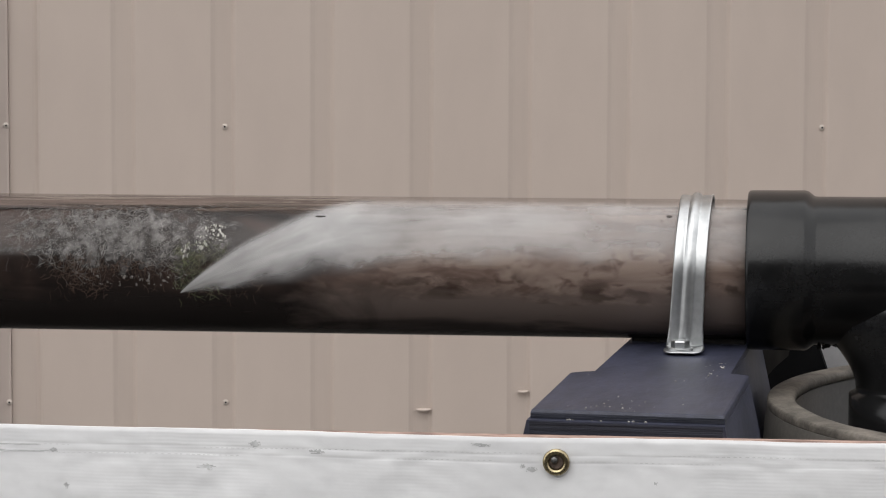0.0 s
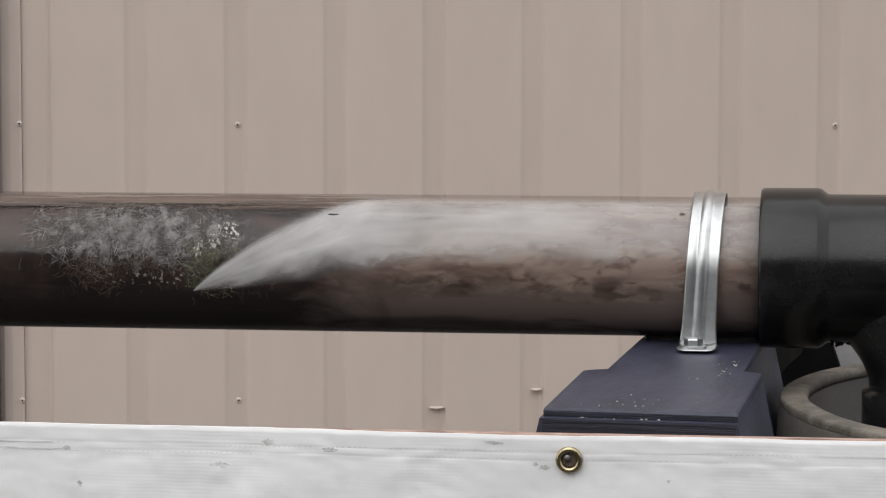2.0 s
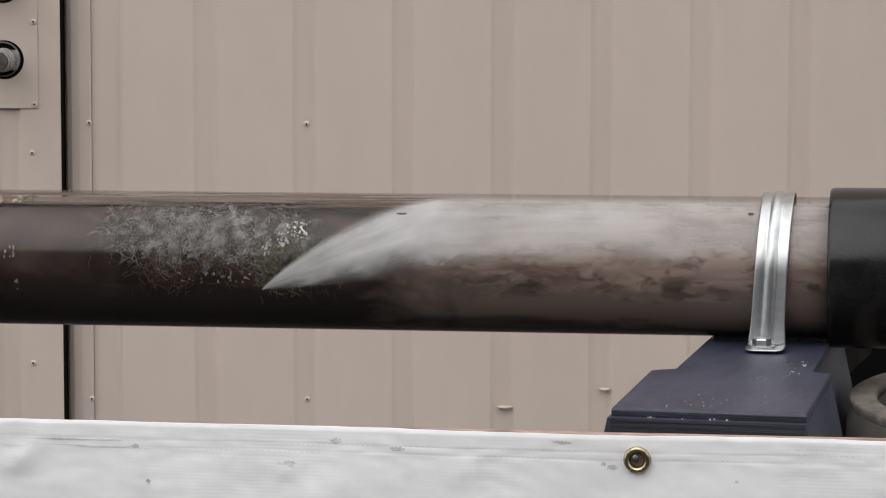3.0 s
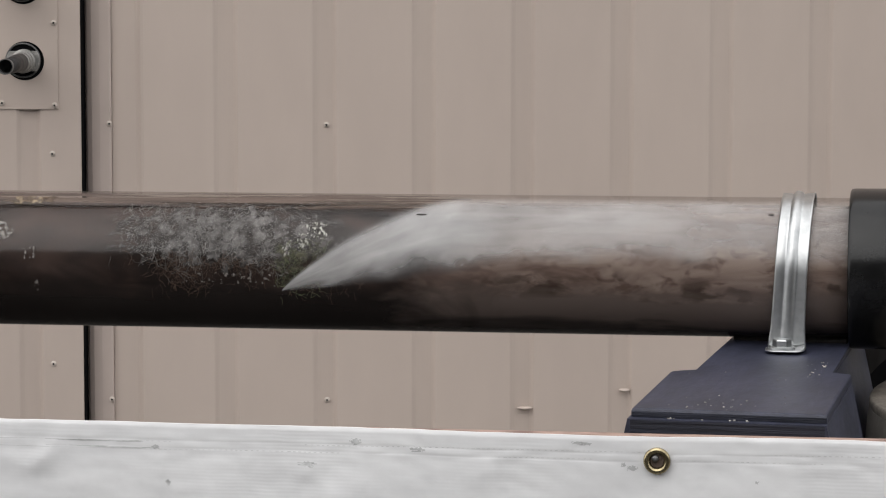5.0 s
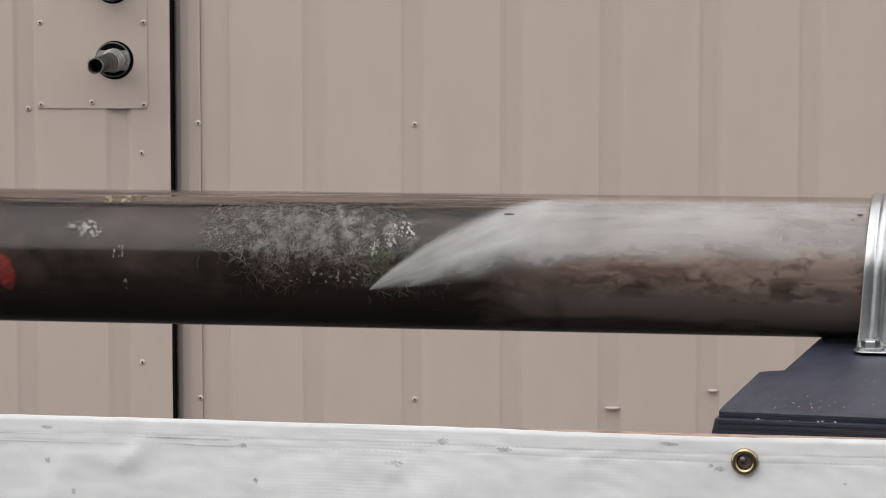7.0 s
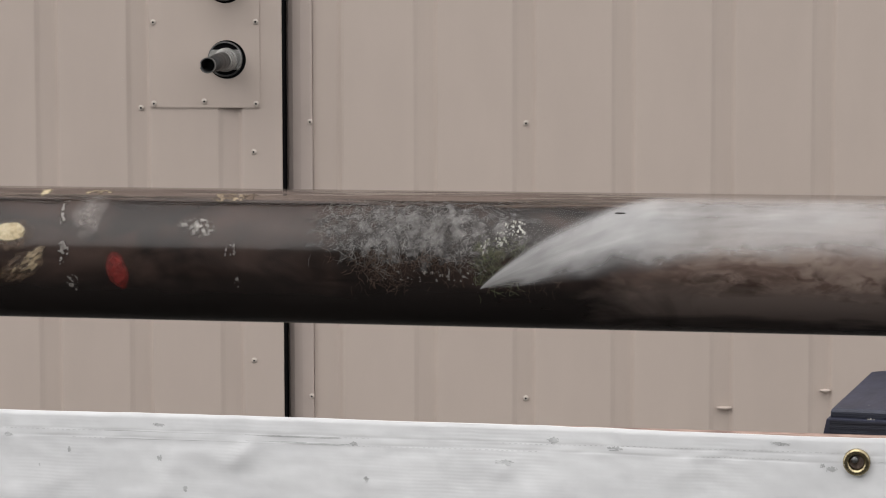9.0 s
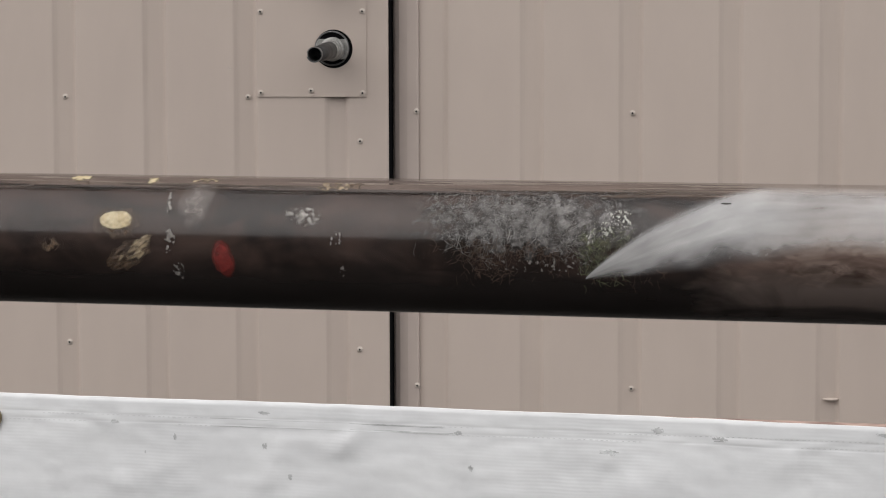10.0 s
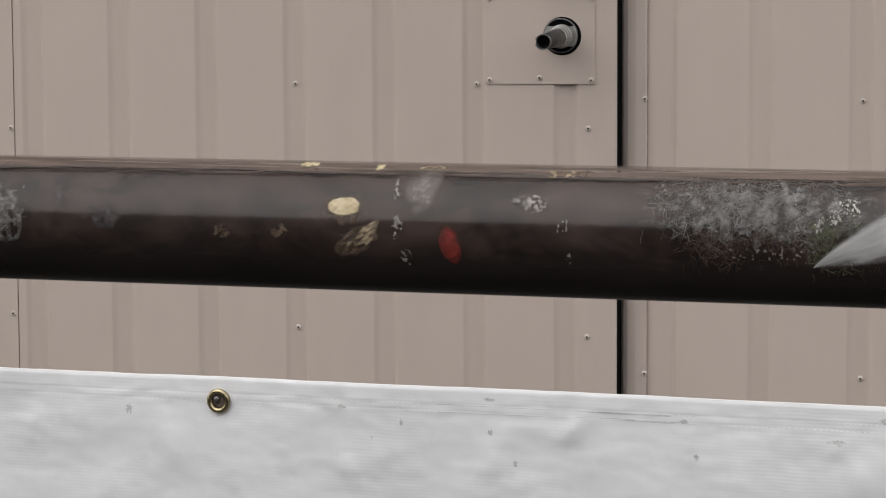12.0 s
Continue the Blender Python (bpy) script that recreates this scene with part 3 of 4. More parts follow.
def patch(x0, x1, a0, a1, r, seed, cut=0.35, rough=0.0012, cell=0.0012, ragged=0.75, soft=0.22, freq=1.0):
    """An uneven patch stuck inside the tube: a curved sheet with a ragged outline."""
    bm = bmesh.new()
    na, nx = max(4, int(abs(radians(a1 - a0)) * r / cell)), max(4, int((x1 - x0) / cell))
    rows, thin = [], bm.verts.layers.float.new("cover")
    for i in range(nx + 1):
        row = []
        for j in range(na + 1):
            u, w = 2 * i / nx - 1, 2 * j / na - 1
            x, a = x0 + (x1 - x0) * i / nx, radians(a0 + (a1 - a0) * j / na)
            q = noise.fractal(Vector((x * 110 * freq, a * 6.2 * freq, seed)), 0.7, 2.2, 5)
            keep = 1 - (u * u + w * w) * 0.9 + ragged * q * (1 - u ** 4) * (1 - w ** 4)
            row.append((bm.verts.new(on_pipe(x, a, r + rough * max(-0.6, noise.noise(Vector((x * 260, a * 14, seed + 5)))) - (0.0008 if keep < cut + 0.12 else 0))), keep))
            row[-1][0][thin] = min(1.0, max(0.0, (keep - cut) / soft))
        rows.append(row)
    for i in range(nx):
        for j in range(na):
            c = [rows[i][j], rows[i + 1][j], rows[i + 1][j + 1], rows[i][j + 1]]
            if sum(v[1] for v in c) / 4 > cut:
                bm.faces.new([v[0] for v in c])
    bmesh.ops.delete(bm, geom=[v for v in bm.verts if not v.link_faces], context="VERTS")
    return bm


def strands(count, x0, x1, a0, a1, r0, r1, seed, length=0.02, thick=0.00035, bend=0.9, knots=9):
    """Many thin bent fibres lying inside the tube wall."""
    rnd = random.Random(seed)
    bm = bmesh.new()
    centres = [(rnd.uniform(x0, x1), rnd.uniform(a0, a1), rnd.uniform(0.10, 0.24)) for _ in range(knots)]
    for _ in range(count):
        cx, ca, spread = rnd.choice(centres)
        x, a = rnd.gauss(cx, (x1 - x0) * spread * 0.6), rnd.gauss(ca, (a1 - a0) * spread)
        if not (x0 - 0.03 < x < x1 + 0.02 and a0 - 8 < a < a1 + 6):
            continue
        a = radians(a)
        h, rr, pts = rnd.uniform(0, 6.28), rnd.uniform(r0, r1), []
        step, t = length * rnd.uniform(0.4, 1.3) / 5, thick * rnd.uniform(0.6, 1.5)
        for _k in range(6):
            pts.append(Vector(on_pipe(x, a, rr)))
            h += rnd.uniform(-bend, bend)
            x += math.cos(h) * step
            a += math.sin(h) * step / rr
            rr = min(max(rr + rnd.uniform(-0.0004, 0.0004), r0), r1)
        prev = None
        for i, p in enumerate(pts):
            d = (pts[min(i + 1, 5)] - pts[max(i - 1, 0)]).normalized()
            s1 = d.orthogonal().normalized()
            s2 = d.cross(s1)
            ring = [bm.verts.new(p + t * (s1 * math.cos(q) + s2 * math.sin(q))) for q in (0, 2.09, 4.19)]
            if prev:
                for j in range(3):
                    bm.faces.new((prev[j], prev[(j + 1) % 3], ring[(j + 1) % 3], ring[j]))
            prev = ring
    return bm


def ease(u, a, b):
    q = min(1, max(0, (u - a) / (b - a)))
    return q * q * (3 - 2 * q)


def spray(name, x0, x1, upper, lower, dense, r, label, seed, soft_low=0.55, soft_top=0.34):
    """A driven fan of water inside the tube, from its tip at x0 to x1; upper and lower give its edges in degrees."""
    bm = bmesh.new()
    cover, fu, fw = [bm.verts.layers.float.new(key) for key in ("cover", "flow_along", "flow_across")]
    nx, na, rows = 220, 60, []
    for i in range(nx + 1):
        u = (i / nx) ** 1.4
        row = []
        for j in range(na + 1):
            w = j / na
            a = lower(u) + (upper(u) - lower(u)) * w
            x = x0 + (x1 - x0) * u
            v = bm.verts.new(on_pipe(x, radians(a), r))
            q = noise.fractal(Vector((u * 9, w * 2.2, seed)), 0.9, 2.0, 5)
            g = ease(w, 0.02, soft_low * (0.8 + 0.9 * max(-0.5, q))) * ease(1 - w, 0.0, soft_top)
            v[cover] = max(0.0, min(1.0, dense(u) * g * (1 + 0.35 * q)))
            v[fu], v[fw] = u * 4, w * 6 + seed
            row.append(v)
        rows.append(row)
    for i in range(nx):
        for j in range(na):
            bm.faces.new((rows[i][j], rows[i + 1][j], rows[i + 1][j + 1], rows[i][j + 1]))
    ob = thing(name, PIPE, label, "water spray", "water jets", "stuff", bm, M_MIST, True)
    ob.visible_shadow = False
    return ob


spray("water_spray", -0.112, 0.372, lambda u: math.degrees(math.asin(-0.33 + 1.32 * math.sin(math.pi / 2 * min(1, u / 0.30)) ** 0.85)), lambda u: -19.5 + 22 * ease(u, 0, 0.5), lambda u: 0.72 - 0.22 * ease(u, 0.14, 0.50) - 0.18 * ease(u, 0.5, 0.95), 0.0566, "white water jet fanning downstream inside the clear pipe", 3.1, 0.42, 0.26)

# what is lodged in the pipe
INSIDE = "debris in the pipe"


def scum(x0, x1, a0, a1, r, seed, cut):
    """A long broken line of scum and painted reflection along the inside of the crown."""
    bm = bmesh.new()
    nx, na = int((x1 - x0) / 0.002), max(4, int(radians(a1 - a0) * r / 0.0006))
    rows = []
    for i in range(nx + 1):
        x = x0 + (x1 - x0) * i / nx
        rows.append([bm.verts.new(on_pipe(x, radians(a0 + (a1 - a0) * j / na), r)) for j in range(na + 1)])
    for i in range(nx):
        x = x0 + (x1 - x0) * i / nx
        for j in range(na):
            w = 2 * (j + 0.5) / na - 1
            if 1 - w * w + 1.3 * noise.fractal(Vector((x * 7, j * 0.16, seed)), 0.8, 2.1, 5) - 0.8 * ease(x, x1 - 0.2, x1) > cut:
                bm.faces.new((rows[i][j], rows[i + 1][j], rows[i + 1][j + 1], rows[i][j + 1]))
    bmesh.ops.delete(bm, geom=[v for v in bm.verts if not v.link_faces], context="VERTS")
    return bm


# scum streaks whose brown also paints the wall's reflection along the crown
thing("crown_line", PIPE, "broken scum along the crown, the wall's reflection painted in its brown", "scum", INSIDE, bm=scum(-1.74, 0.10, 60, 92, 0.0562, 1.3, 0.42), material=M_CROWNTINT)
thing("crown_line", PIPE, "dark broken tide line of scum below the crown", "scum", INSIDE, bm=scum(-1.74, -0.02, 58, 64, 0.0565, 6.1, 0.86), material=M_DARKSCUM)
thing("silt_patch", PIPE, "grey mottled silt and fibre clinging inside the pipe", "silt", INSIDE, bm=patch(-0.285, -0.035, -10, 70, 0.0556, 2.0, 0.42, 0.0008, 0.0009, 0.75, 0.6), material=M_SILT)
thing("root_clump", PIPE, "tangled pale roots packed against the pipe wall", "roots", INSIDE, "stuff", strands(1350, -0.235, -0.095, 2, 62, 0.0552, 0.0562, 11, 0.0095, 0.00011, 0.5, 16), M_ROOT)
thing("root_clump", PIPE, "tangled brown roots hanging below the pale ones", "roots", INSIDE, "stuff", strands(520, -0.215, -0.06, -17, 8, 0.0552, 0.0564, 12, 0.008, 0.00013, 0.6), M_BROWNROOT)
thing("weed_sprig", PIPE, "green weed stems with small white flowers", "weed", INSIDE, "stuff", strands(190, -0.112, -0.076, -20, 24, 0.0552, 0.0564, 13, 0.008, 0.00017, 0.6), M_GREEN)
thing("slime_patch", PIPE, "olive green slime round the weed", "slime", INSIDE, bm=patch(-0.124, -0.072, -24, 34, 0.0554, 3.7, 0.36, 0.0006, 0.0008, 0.9, 0.7), material=M_MOSS)
for x, a, w, h, m, label, seed, r, cut, ragged, soft, freq in (
        (-0.5255, 22, 0.026, 18, M_HALO, "soft brown halo of grease round a yellow lump", 9, 0.0552, 0.20, 0.7, 1.1, 1.4),
        (-0.526, 24, 0.0180, 10.5, M_GREASE, "bright yellow lump of grease stuck in the pipe", 1, 0.0560, 0.26, 0.20, 0.30, 1.0),
        (-0.516, -9, 0.022, 18, M_HALO, "brown stain round old grease", 10, 0.0552, 0.26, 0.7, 0.8, 1.2),
        (-0.509, -4, 0.013, 19, M_OLDGREASE, "brownish lump of old grease stuck in the pipe", 2, 0.0560, 0.52, 1.0, 0.5, 0.8),
        (-0.573, 77, 0.012, 9, M_GREASE, "yellow smear of grease near the crown", 3, 0.0567, 0.34, 0.45, 0.45, 1.6),
        (-0.571, 66, 0.015, 7, M_HALO, "brown crumbs of grease below the crown", 11, 0.0562, 0.50, 0.9, 0.5, 2.0),
        (-0.505, 73, 0.006, 10, M_GREASE, "small yellow fleck of grease near the crown", 4, 0.0567, 0.30, 0.4, 0.5, 1.6),
        (-0.459, 75, 0.018, 8, M_OLDGREASE, "brown ring of grease near the crown", 5, 0.0567, 0.44, 0.9, 0.5, 1.8),
        (-0.457, 45, 0.017, 30, M_HAZE, "pale hazy film on the pipe wall", 6, 0.0558, 0.15, 0.5, 1.3, 1.2),
        (-0.585, 0, 0.014, 9, M_HALO, "faint brown grease spot on the pipe wall", 7, 0.0558, 0.50, 0.9, 0.9, 1.8),
        (-0.640, -2, 0.018, 10, M_HALO, "faint brown flecks on the pipe wall", 12, 0.0556, 0.66, 0.95, 0.9, 2.0),
        (-0.333, 66, 0.030, 9, M_OLDGREASE, "yellowish crumbs of grease near the crown", 8, 0.0567, 0.50, 0.95, 0.5, 2.0)):
    bm = patch(x - w, x + w, a - h, a + h, r, seed * 7.7, cut, 0.0008, 0.0007, ragged, soft, freq)
    if seed in (2, 10):
        # smeared aslant
        for v in bm.verts:
            v.co.x += 0.75 * (v.co.z - r * math.sin(radians(a)))
    thing("grease_lump", PIPE, label, "grease", INSIDE, bm=bm, material=m)


def rag():
    """A slanted scrap, rounded above and below."""
    bm = patch(-0.4395, -0.4165, -30, 10, 0.0556, 4.2, 0.24, 0.0004, 0.0006, 0.20, 0.55)
    for v in bm.verts:
        v.co.x += -0.16 * (v.co.z + 0.008)
    return bm


thing("red_rag", PIPE, "torn scrap of red rag stuck on the pipe wall", "rag", INSIDE, bm=rag(), material=M_RED)
thing("scrap", PIPE, "pale crumbling scrap of paper lodged in the pipe", "scrap", INSIDE, bm=patch(-0.379, -0.335, 19, 43, 0.0558, 6.4, 0.42, 0.0006, 0.0005, 1.0, 0.7, 3.0), material=M_FILM)


def crumbs(count, x, dx, a0, a1, size, seed):
    """A trail of small crumbs stuck to the wall."""
    rnd, bm = random.Random(seed), bmesh.new()
    for _ in range(count):
        q = bmesh.ops.create_icosphere(bm, subdivisions=1, radius=1)
        a, p = radians(rnd.uniform(a0, a1)), size * rnd.uniform(0.25, 1.0)
        c = Vector(on_pipe(x + rnd.gauss(0, dx), a, 0.0558))
        out = Vector((0, c.y, c.z)).normalized()
        side = Vector((0, -out.z, out.y))
        sx, sy = rnd.uniform(0.4, 1.2), rnd.uniform(0.5, 2.2)
        for v in q["verts"]:
            k3 = v.co * p * rnd.uniform(0.45, 1.25)
            v.co = c + Vector((k3.x * sx, 0, 0)) + side * k3.y * sy + out * k3.z * 0.25
    return bm


for x, a0, a1, dx, n_, seed in ((-0.082, 24, 42, 0.0062, 46, 21), (-0.095, 16, 32, 0.0052, 30, 22), (-0.106, 10, 26, 0.0044, 18, 23)):
    thing("flower", PIPE, "small white flower head washed into the pipe", "flower", INSIDE, bm=crumbs(n_, x, dx * 0.7, a0 + 1, a1 - 1, 0.0012, seed), material=M_FLOWER)
for x, dx, a0, a1, seed, cut in ((-0.480, 0.0055, 20, 68, 1, 0.98), (-0.476, 0.0075, -12, 26, 2, 0.92), (-0.468, 0.0090, -36, -4, 3, 1.02), (-0.326, 0.0080, 0, 20, 4, 0.96), (-0.324, 0.0080, -26, -8, 5, 0.94), (-0.14, 0.10, -26, 12, 7, 1.34), (0.02, 0.05, -14, 46, 8, 1.38)):
    thing("crumb_trail", PIPE, "trail of pale crumbs stuck to the pipe wall", "crumbs", INSIDE, "stuff", patch(x - dx, x + dx, a0, a1, 0.0560, seed * 3.3, cut, 0.0003, 0.0004, 1.2, 0.25, 2.6), M_FILM)
thing("smudge", PIPE, "grey smudge of silt on the dark pipe wall", "silt", INSIDE, bm=patch(-0.815, -0.785, 8, 58, 0.0556, 12.3, 0.30, 0.0006, 0.001, 0.8, 0.9), material=M_SMUDGE)
thing("smudge", PIPE, "faint brown smudge on the dark pipe wall", "silt", INSIDE, bm=patch(-0.780, -0.735, -4, 22, 0.0556, 15.1, 0.30, 0.0006, 0.001, 0.8, 0.9), material=M_SMUDGE)
thing("silt_patch", PIPE, "grey silt slumped on the black pipe wall", "silt", INSIDE, bm=patch(-0.93, -0.828, -30, 52, 0.0552, 9.0, 0.25, 0.0012, 0.0016, 0.75, 0.5), material=M_SILT)

for x, a, w, h in ((0.2868, 54.2, 0.0027, 1.8), (0.0019, 50.3, 0.0050, 1.1), (0.2809, 49.0, 0.0011, 1.1)):
    thing("speck", PIPE, "dark fleck of dirt on the outside of the pipe", "dirt", "dirt flecks", bm=patch(x - w, x + w, a - h * 0.7, a + h * 0.7, 0.0573, x * 40, 0.30, 0.0002, 0.0002, 0.5), material=M_BENCH)

# ---- black outlet fitting ----
fitting = thing("pipe_fitting", PIPE, "black plastic drain tee with a branch down into the drum", "pipe fitting")
bm = bmesh.new()
lathe(bm, [(0.3490, 0.0575), (0.3490, 0.0632), (0.3500, 0.0645), (0.3525, 0.0650), (0.3945, 0.0652), (0.3975, 0.0645), (0.4025, 0.0606), (0.4050, 0.0602), (0.640, 0.0606), (0.643, 0.0666), (0.700, 0.0666), (0.700, 0.0575), (0.640, 0.0550), (0.370, 0.0574)], 96, "X", True)
part("run", bm, M_ABS, fitting, "", True)
bm = bmesh.new()
prof = [(0.0, 0.0970)]
for i in range(13):
    t = i / 12 * math.pi / 2
    prof.append((-0.040 - 0.052 * math.sin(t), 0.0610 + 0.036 * (1 - math.sin(t)) ** 1.6))
prof += [(-0.098, 0.0606), (-0.100, 0.0664), (-0.150, 0.0664), (-0.152, 0.0600), (-0.330, 0.0575)]
lathe(bm, prof, 72, "Z")
for v in bm.verts:
    q = math.hypot(v.co.x, v.co.y)
    if q > 0.0606 and v.co.z > -0.096:
        v.co.y *= 0.0595 / q
    v.co.x += 0.4975
part("branch", bm, M_ABS, fitting, "", True)
# mud hanging under the run
rnd = random.Random(31)
bm = bmesh.new()
for i in range(60):
    q = bmesh.ops.create_icosphere(bm, subdivisions=1, radius=rnd.uniform(0.0008, 0.0022))
    at = Vector((0.404 + 0.036 * i / 59 + rnd.uniform(-0.002, 0.002), rnd.uniform(-0.014, 0.004), -0.0596 - rnd.uniform(0, 0.0018)))
    for v in q["verts"]:
        v.co = at + v.co * rnd.uniform(0.6, 1.3)
part("mud", bm, M_MUDSHADE, fitting, "ragged black mud hanging under the joint")
# raised moulding marks on the collar, too worn to read
for row in range(4):
    for col in range(3):
        a = radians(2 - row * 9)
        bm = bmesh.new()
        w = (0.0018, 0.0030, 0.0022)[(row + col) % 3]
        box(bm, (-w, -0.00004, -0.0005), (w, 0.0006, 0.0005), 0.00002, 1)
        x = 0.366 + col * 0.0068
        part("moulding_mark", bm, M_ABS, fitting, "", False, pose(x, -0.0651 * math.cos(a), 0.0651 * math.sin(a), -math.degrees(a), 0, 0))

# ---- block, strap and bolts ----
BLOCK_Z = 1.2714
block = thing("support_block", RIG @ pose(0.2900, -0.20, 0, 0, 0, -2.9), "blue-grey painted timber block under the pipe", "block")
hw, nw, nl = 0.0682, 0.0505, 0.0478
bm = prism(bmesh.new(), [(-hw, -0.176), (hw, -0.176), (hw - 0.001, 0.020), (nw, 0.024), (nw, 0.30), (-nl, 0.30), (-nl, 0.013), (-nl - 0.006, 0.016), (-hw + 0.008, 0.013), (-hw, 0.005)], BLOCK_Z - 0.0062, BLOCK_Z)
bmesh.ops.bevel(bm, geom=[e for e in bm.edges if abs(e.verts[0].co.z - e.verts[1].co.z) < 1e-6 and e.verts[0].co.z > BLOCK_Z - 0.001], offset=0.0022, segments=2, affect="EDGES", profile=0.5)
part("cap", bm, M_BLOCK, block)
bm = prism(bmesh.new(), [(-hw - 0.0015, -0.1840), (hw + 0.0005, -0.1840), (hw - 0.0005, 0.0190), (nw + 0.0005, 0.0250), (nw, 0.2995), (-nl, 0.2995), (-nl - 0.0005, 0.0115), (-hw - 0.0015, 0.0040)], 1.10, BLOCK_Z - 0.0064)
for v in bm.verts:
    if v.co.z < 1.2:
        v.co.x += 0.036 if v.co.x > 0 else -0.036
part("base", bm, M_BLOCK, block)
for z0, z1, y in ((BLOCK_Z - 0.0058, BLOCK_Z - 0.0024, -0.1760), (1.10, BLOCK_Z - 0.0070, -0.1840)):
    # a stepped face of uneven end grain, toned dark to paint the front's shade
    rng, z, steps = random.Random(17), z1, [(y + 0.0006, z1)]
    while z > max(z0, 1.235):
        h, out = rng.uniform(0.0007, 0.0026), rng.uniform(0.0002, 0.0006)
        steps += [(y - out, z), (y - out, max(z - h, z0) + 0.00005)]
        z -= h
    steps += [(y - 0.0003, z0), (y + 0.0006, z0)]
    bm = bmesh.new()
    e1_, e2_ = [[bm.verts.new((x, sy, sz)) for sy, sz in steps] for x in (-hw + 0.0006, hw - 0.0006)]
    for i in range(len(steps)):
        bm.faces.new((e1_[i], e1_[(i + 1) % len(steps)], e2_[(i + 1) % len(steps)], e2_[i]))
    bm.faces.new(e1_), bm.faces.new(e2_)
    part("end_grain", bm, M_BLOCKEND, block, "layered end grain, darkened to paint the front's shade")
# dark strip painting the contact shadow between pipe and block
part("contact_shadow", box(bmesh.new(), (-nl + 0.004, 0.188, BLOCK_Z - 0.002), (nw - 0.002, 0.232, BLOCK_Z + 0.0042), 0.001), M_MUDSHADE, block, "dark strip painting the shadow under the pipe")
rnd = random.Random(5)
bm = bmesh.new()


def crumb(x, y, z, r):
    q = bmesh.ops.create_icosphere(bm, subdivisions=1, radius=r)
    sx = rnd.uniform(0.8, 1.7)
    for v in q["verts"]:
        v.co = Vector((v.co.x * sx * rnd.uniform(0.8, 1.2) + x, v.co.y * 1.2 + y, v.co.z * 0.7 + z + r * 0.5))


for i in range(52):
    x, y = rnd.choice(((rnd.gauss(-0.015, 0.012), rnd.gauss(-0.158, 0.010)), (rnd.gauss(-0.005, 0.014), rnd.gauss(-0.145, 0.018)), (rnd.uniform(-0.06, 0.05), rnd.uniform(-0.17, 0.05)), (rnd.gauss(0.04, 0.008), rnd.gauss(0.06, 0.03))))
    crumb(max(-0.06, min(0.058 if y < 0 else 0.044, x)), max(-0.171, min(0.15, y)), BLOCK_Z, rnd.uniform(0.0002, 0.0006) * rnd.choice((1, 1, 1, 1.7)))
for i in range(12):
    crumb(rnd.choice((-0.038, -0.020, 0.004, 0.012)) + rnd.gauss(0, 0.002), -0.1795 + rnd.uniform(-0.001, 0.001), BLOCK_Z - 0.0064, rnd.uniform(0.0004, 0.0010))
thing("sawdust", block.matrix_world.copy(), "scattered pale sawdust crumbs on the block", "sawdust", kind="stuff", bm=bm, material=M_CRUMB)

strap = thing("pipe_strap", RIG, "galvanised ribbed pipe strap bolted over the pipe", "strap")
SX, SW, AX = 0.3020, 0.0128, 1.3306
path = []
for i in range(9):
    path.append((-0.0905 + 0.0280 * i / 8, BLOCK_Z + 0.0012 + (0.0005 if i < 8 else 0)))
path += [(-0.0602, BLOCK_Z + 0.0035), (-0.0592, BLOCK_Z + 0.008), (-0.0590, BLOCK_Z + 0.020)]
for i in range(41):
    a = math.radians(180 - 4.5 * i)
    path.append((0.0590 * math.cos(a), AX + 0.0590 * math.sin(a)))
path += [(0.0590, BLOCK_Z + 0.008), (0.0602, BLOCK_Z + 0.0030), (0.0640, BLOCK_Z + 0.0012), (0.100, BLOCK_Z + 0.0012)]
cross = [(-1, 0.0004), (-0.93, 0.0009), (-0.52, 0.0007), (-0.40, 0.0001), (-0.30, 0.0009), (-0.20, 0.0024), (-0.04, 0.0030), (0.12, 0.0024), (0.22, 0.0009), (0.32, 0.0001), (0.44, 0.0007), (0.90, 0.0011), (1, 0.0018)]
rows = []
for i, (v, z) in enumerate(path):
    p, q = path[max(0, i - 1)], path[min(len(path) - 1, i + 1)]
    d = Vector((q[0] - p[0], q[1] - p[1])).normalized()
    nrm = Vector((-d.y, d.x))
    ear = i < 9 or i > len(path) - 3
    flare = (0.72, 1.04, 1.20, 1.24, 1.26, 1.26, 1.24, 1.20, 1.14)[i] if i < 9 else 1.16 if ear else {9: 1.18, 10: 1.13, 11: 1.05}.get(i, 1.10 if i == len(path) - 3 else 1.0)
    lean = 0.0055 * max(0, (z - BLOCK_Z)) / 0.12
    row = []
    for c, h in cross:
        hh = 0.0003 + (0.0050 * max(0, c - 0.5) * min(1, i / 6) if i < 9 else 0) if ear else h * (0.4 if i == 9 else 1)
        row.append((SX + lean + c * SW * flare, v + nrm.x * hh, z + nrm.y * hh))
    rows.append(row)
for piece, first, last, note in (("ear", 0, 9, "flat bolted ear"), ("band", 9, len(path) - 3, ""), ("ear", len(path) - 3, len(path) - 1, "flat bolted ear")):
    bm = bmesh.new()
    grid = [[bm.verts.new(co) for co in row] for row in rows[first:last + 1]]
    for a, b in zip(grid, grid[1:]):
        for j in range(len(cross) - 1):
            bm.faces.new((a[j], a[j + 1], b[j + 1], b[j]))
    band = part(piece, bm, M_GALV, strap, note, True)
    solid = band.modifiers.new("thickness", "SOLIDIFY")
    solid.thickness, solid.offset = 0.0011, 1


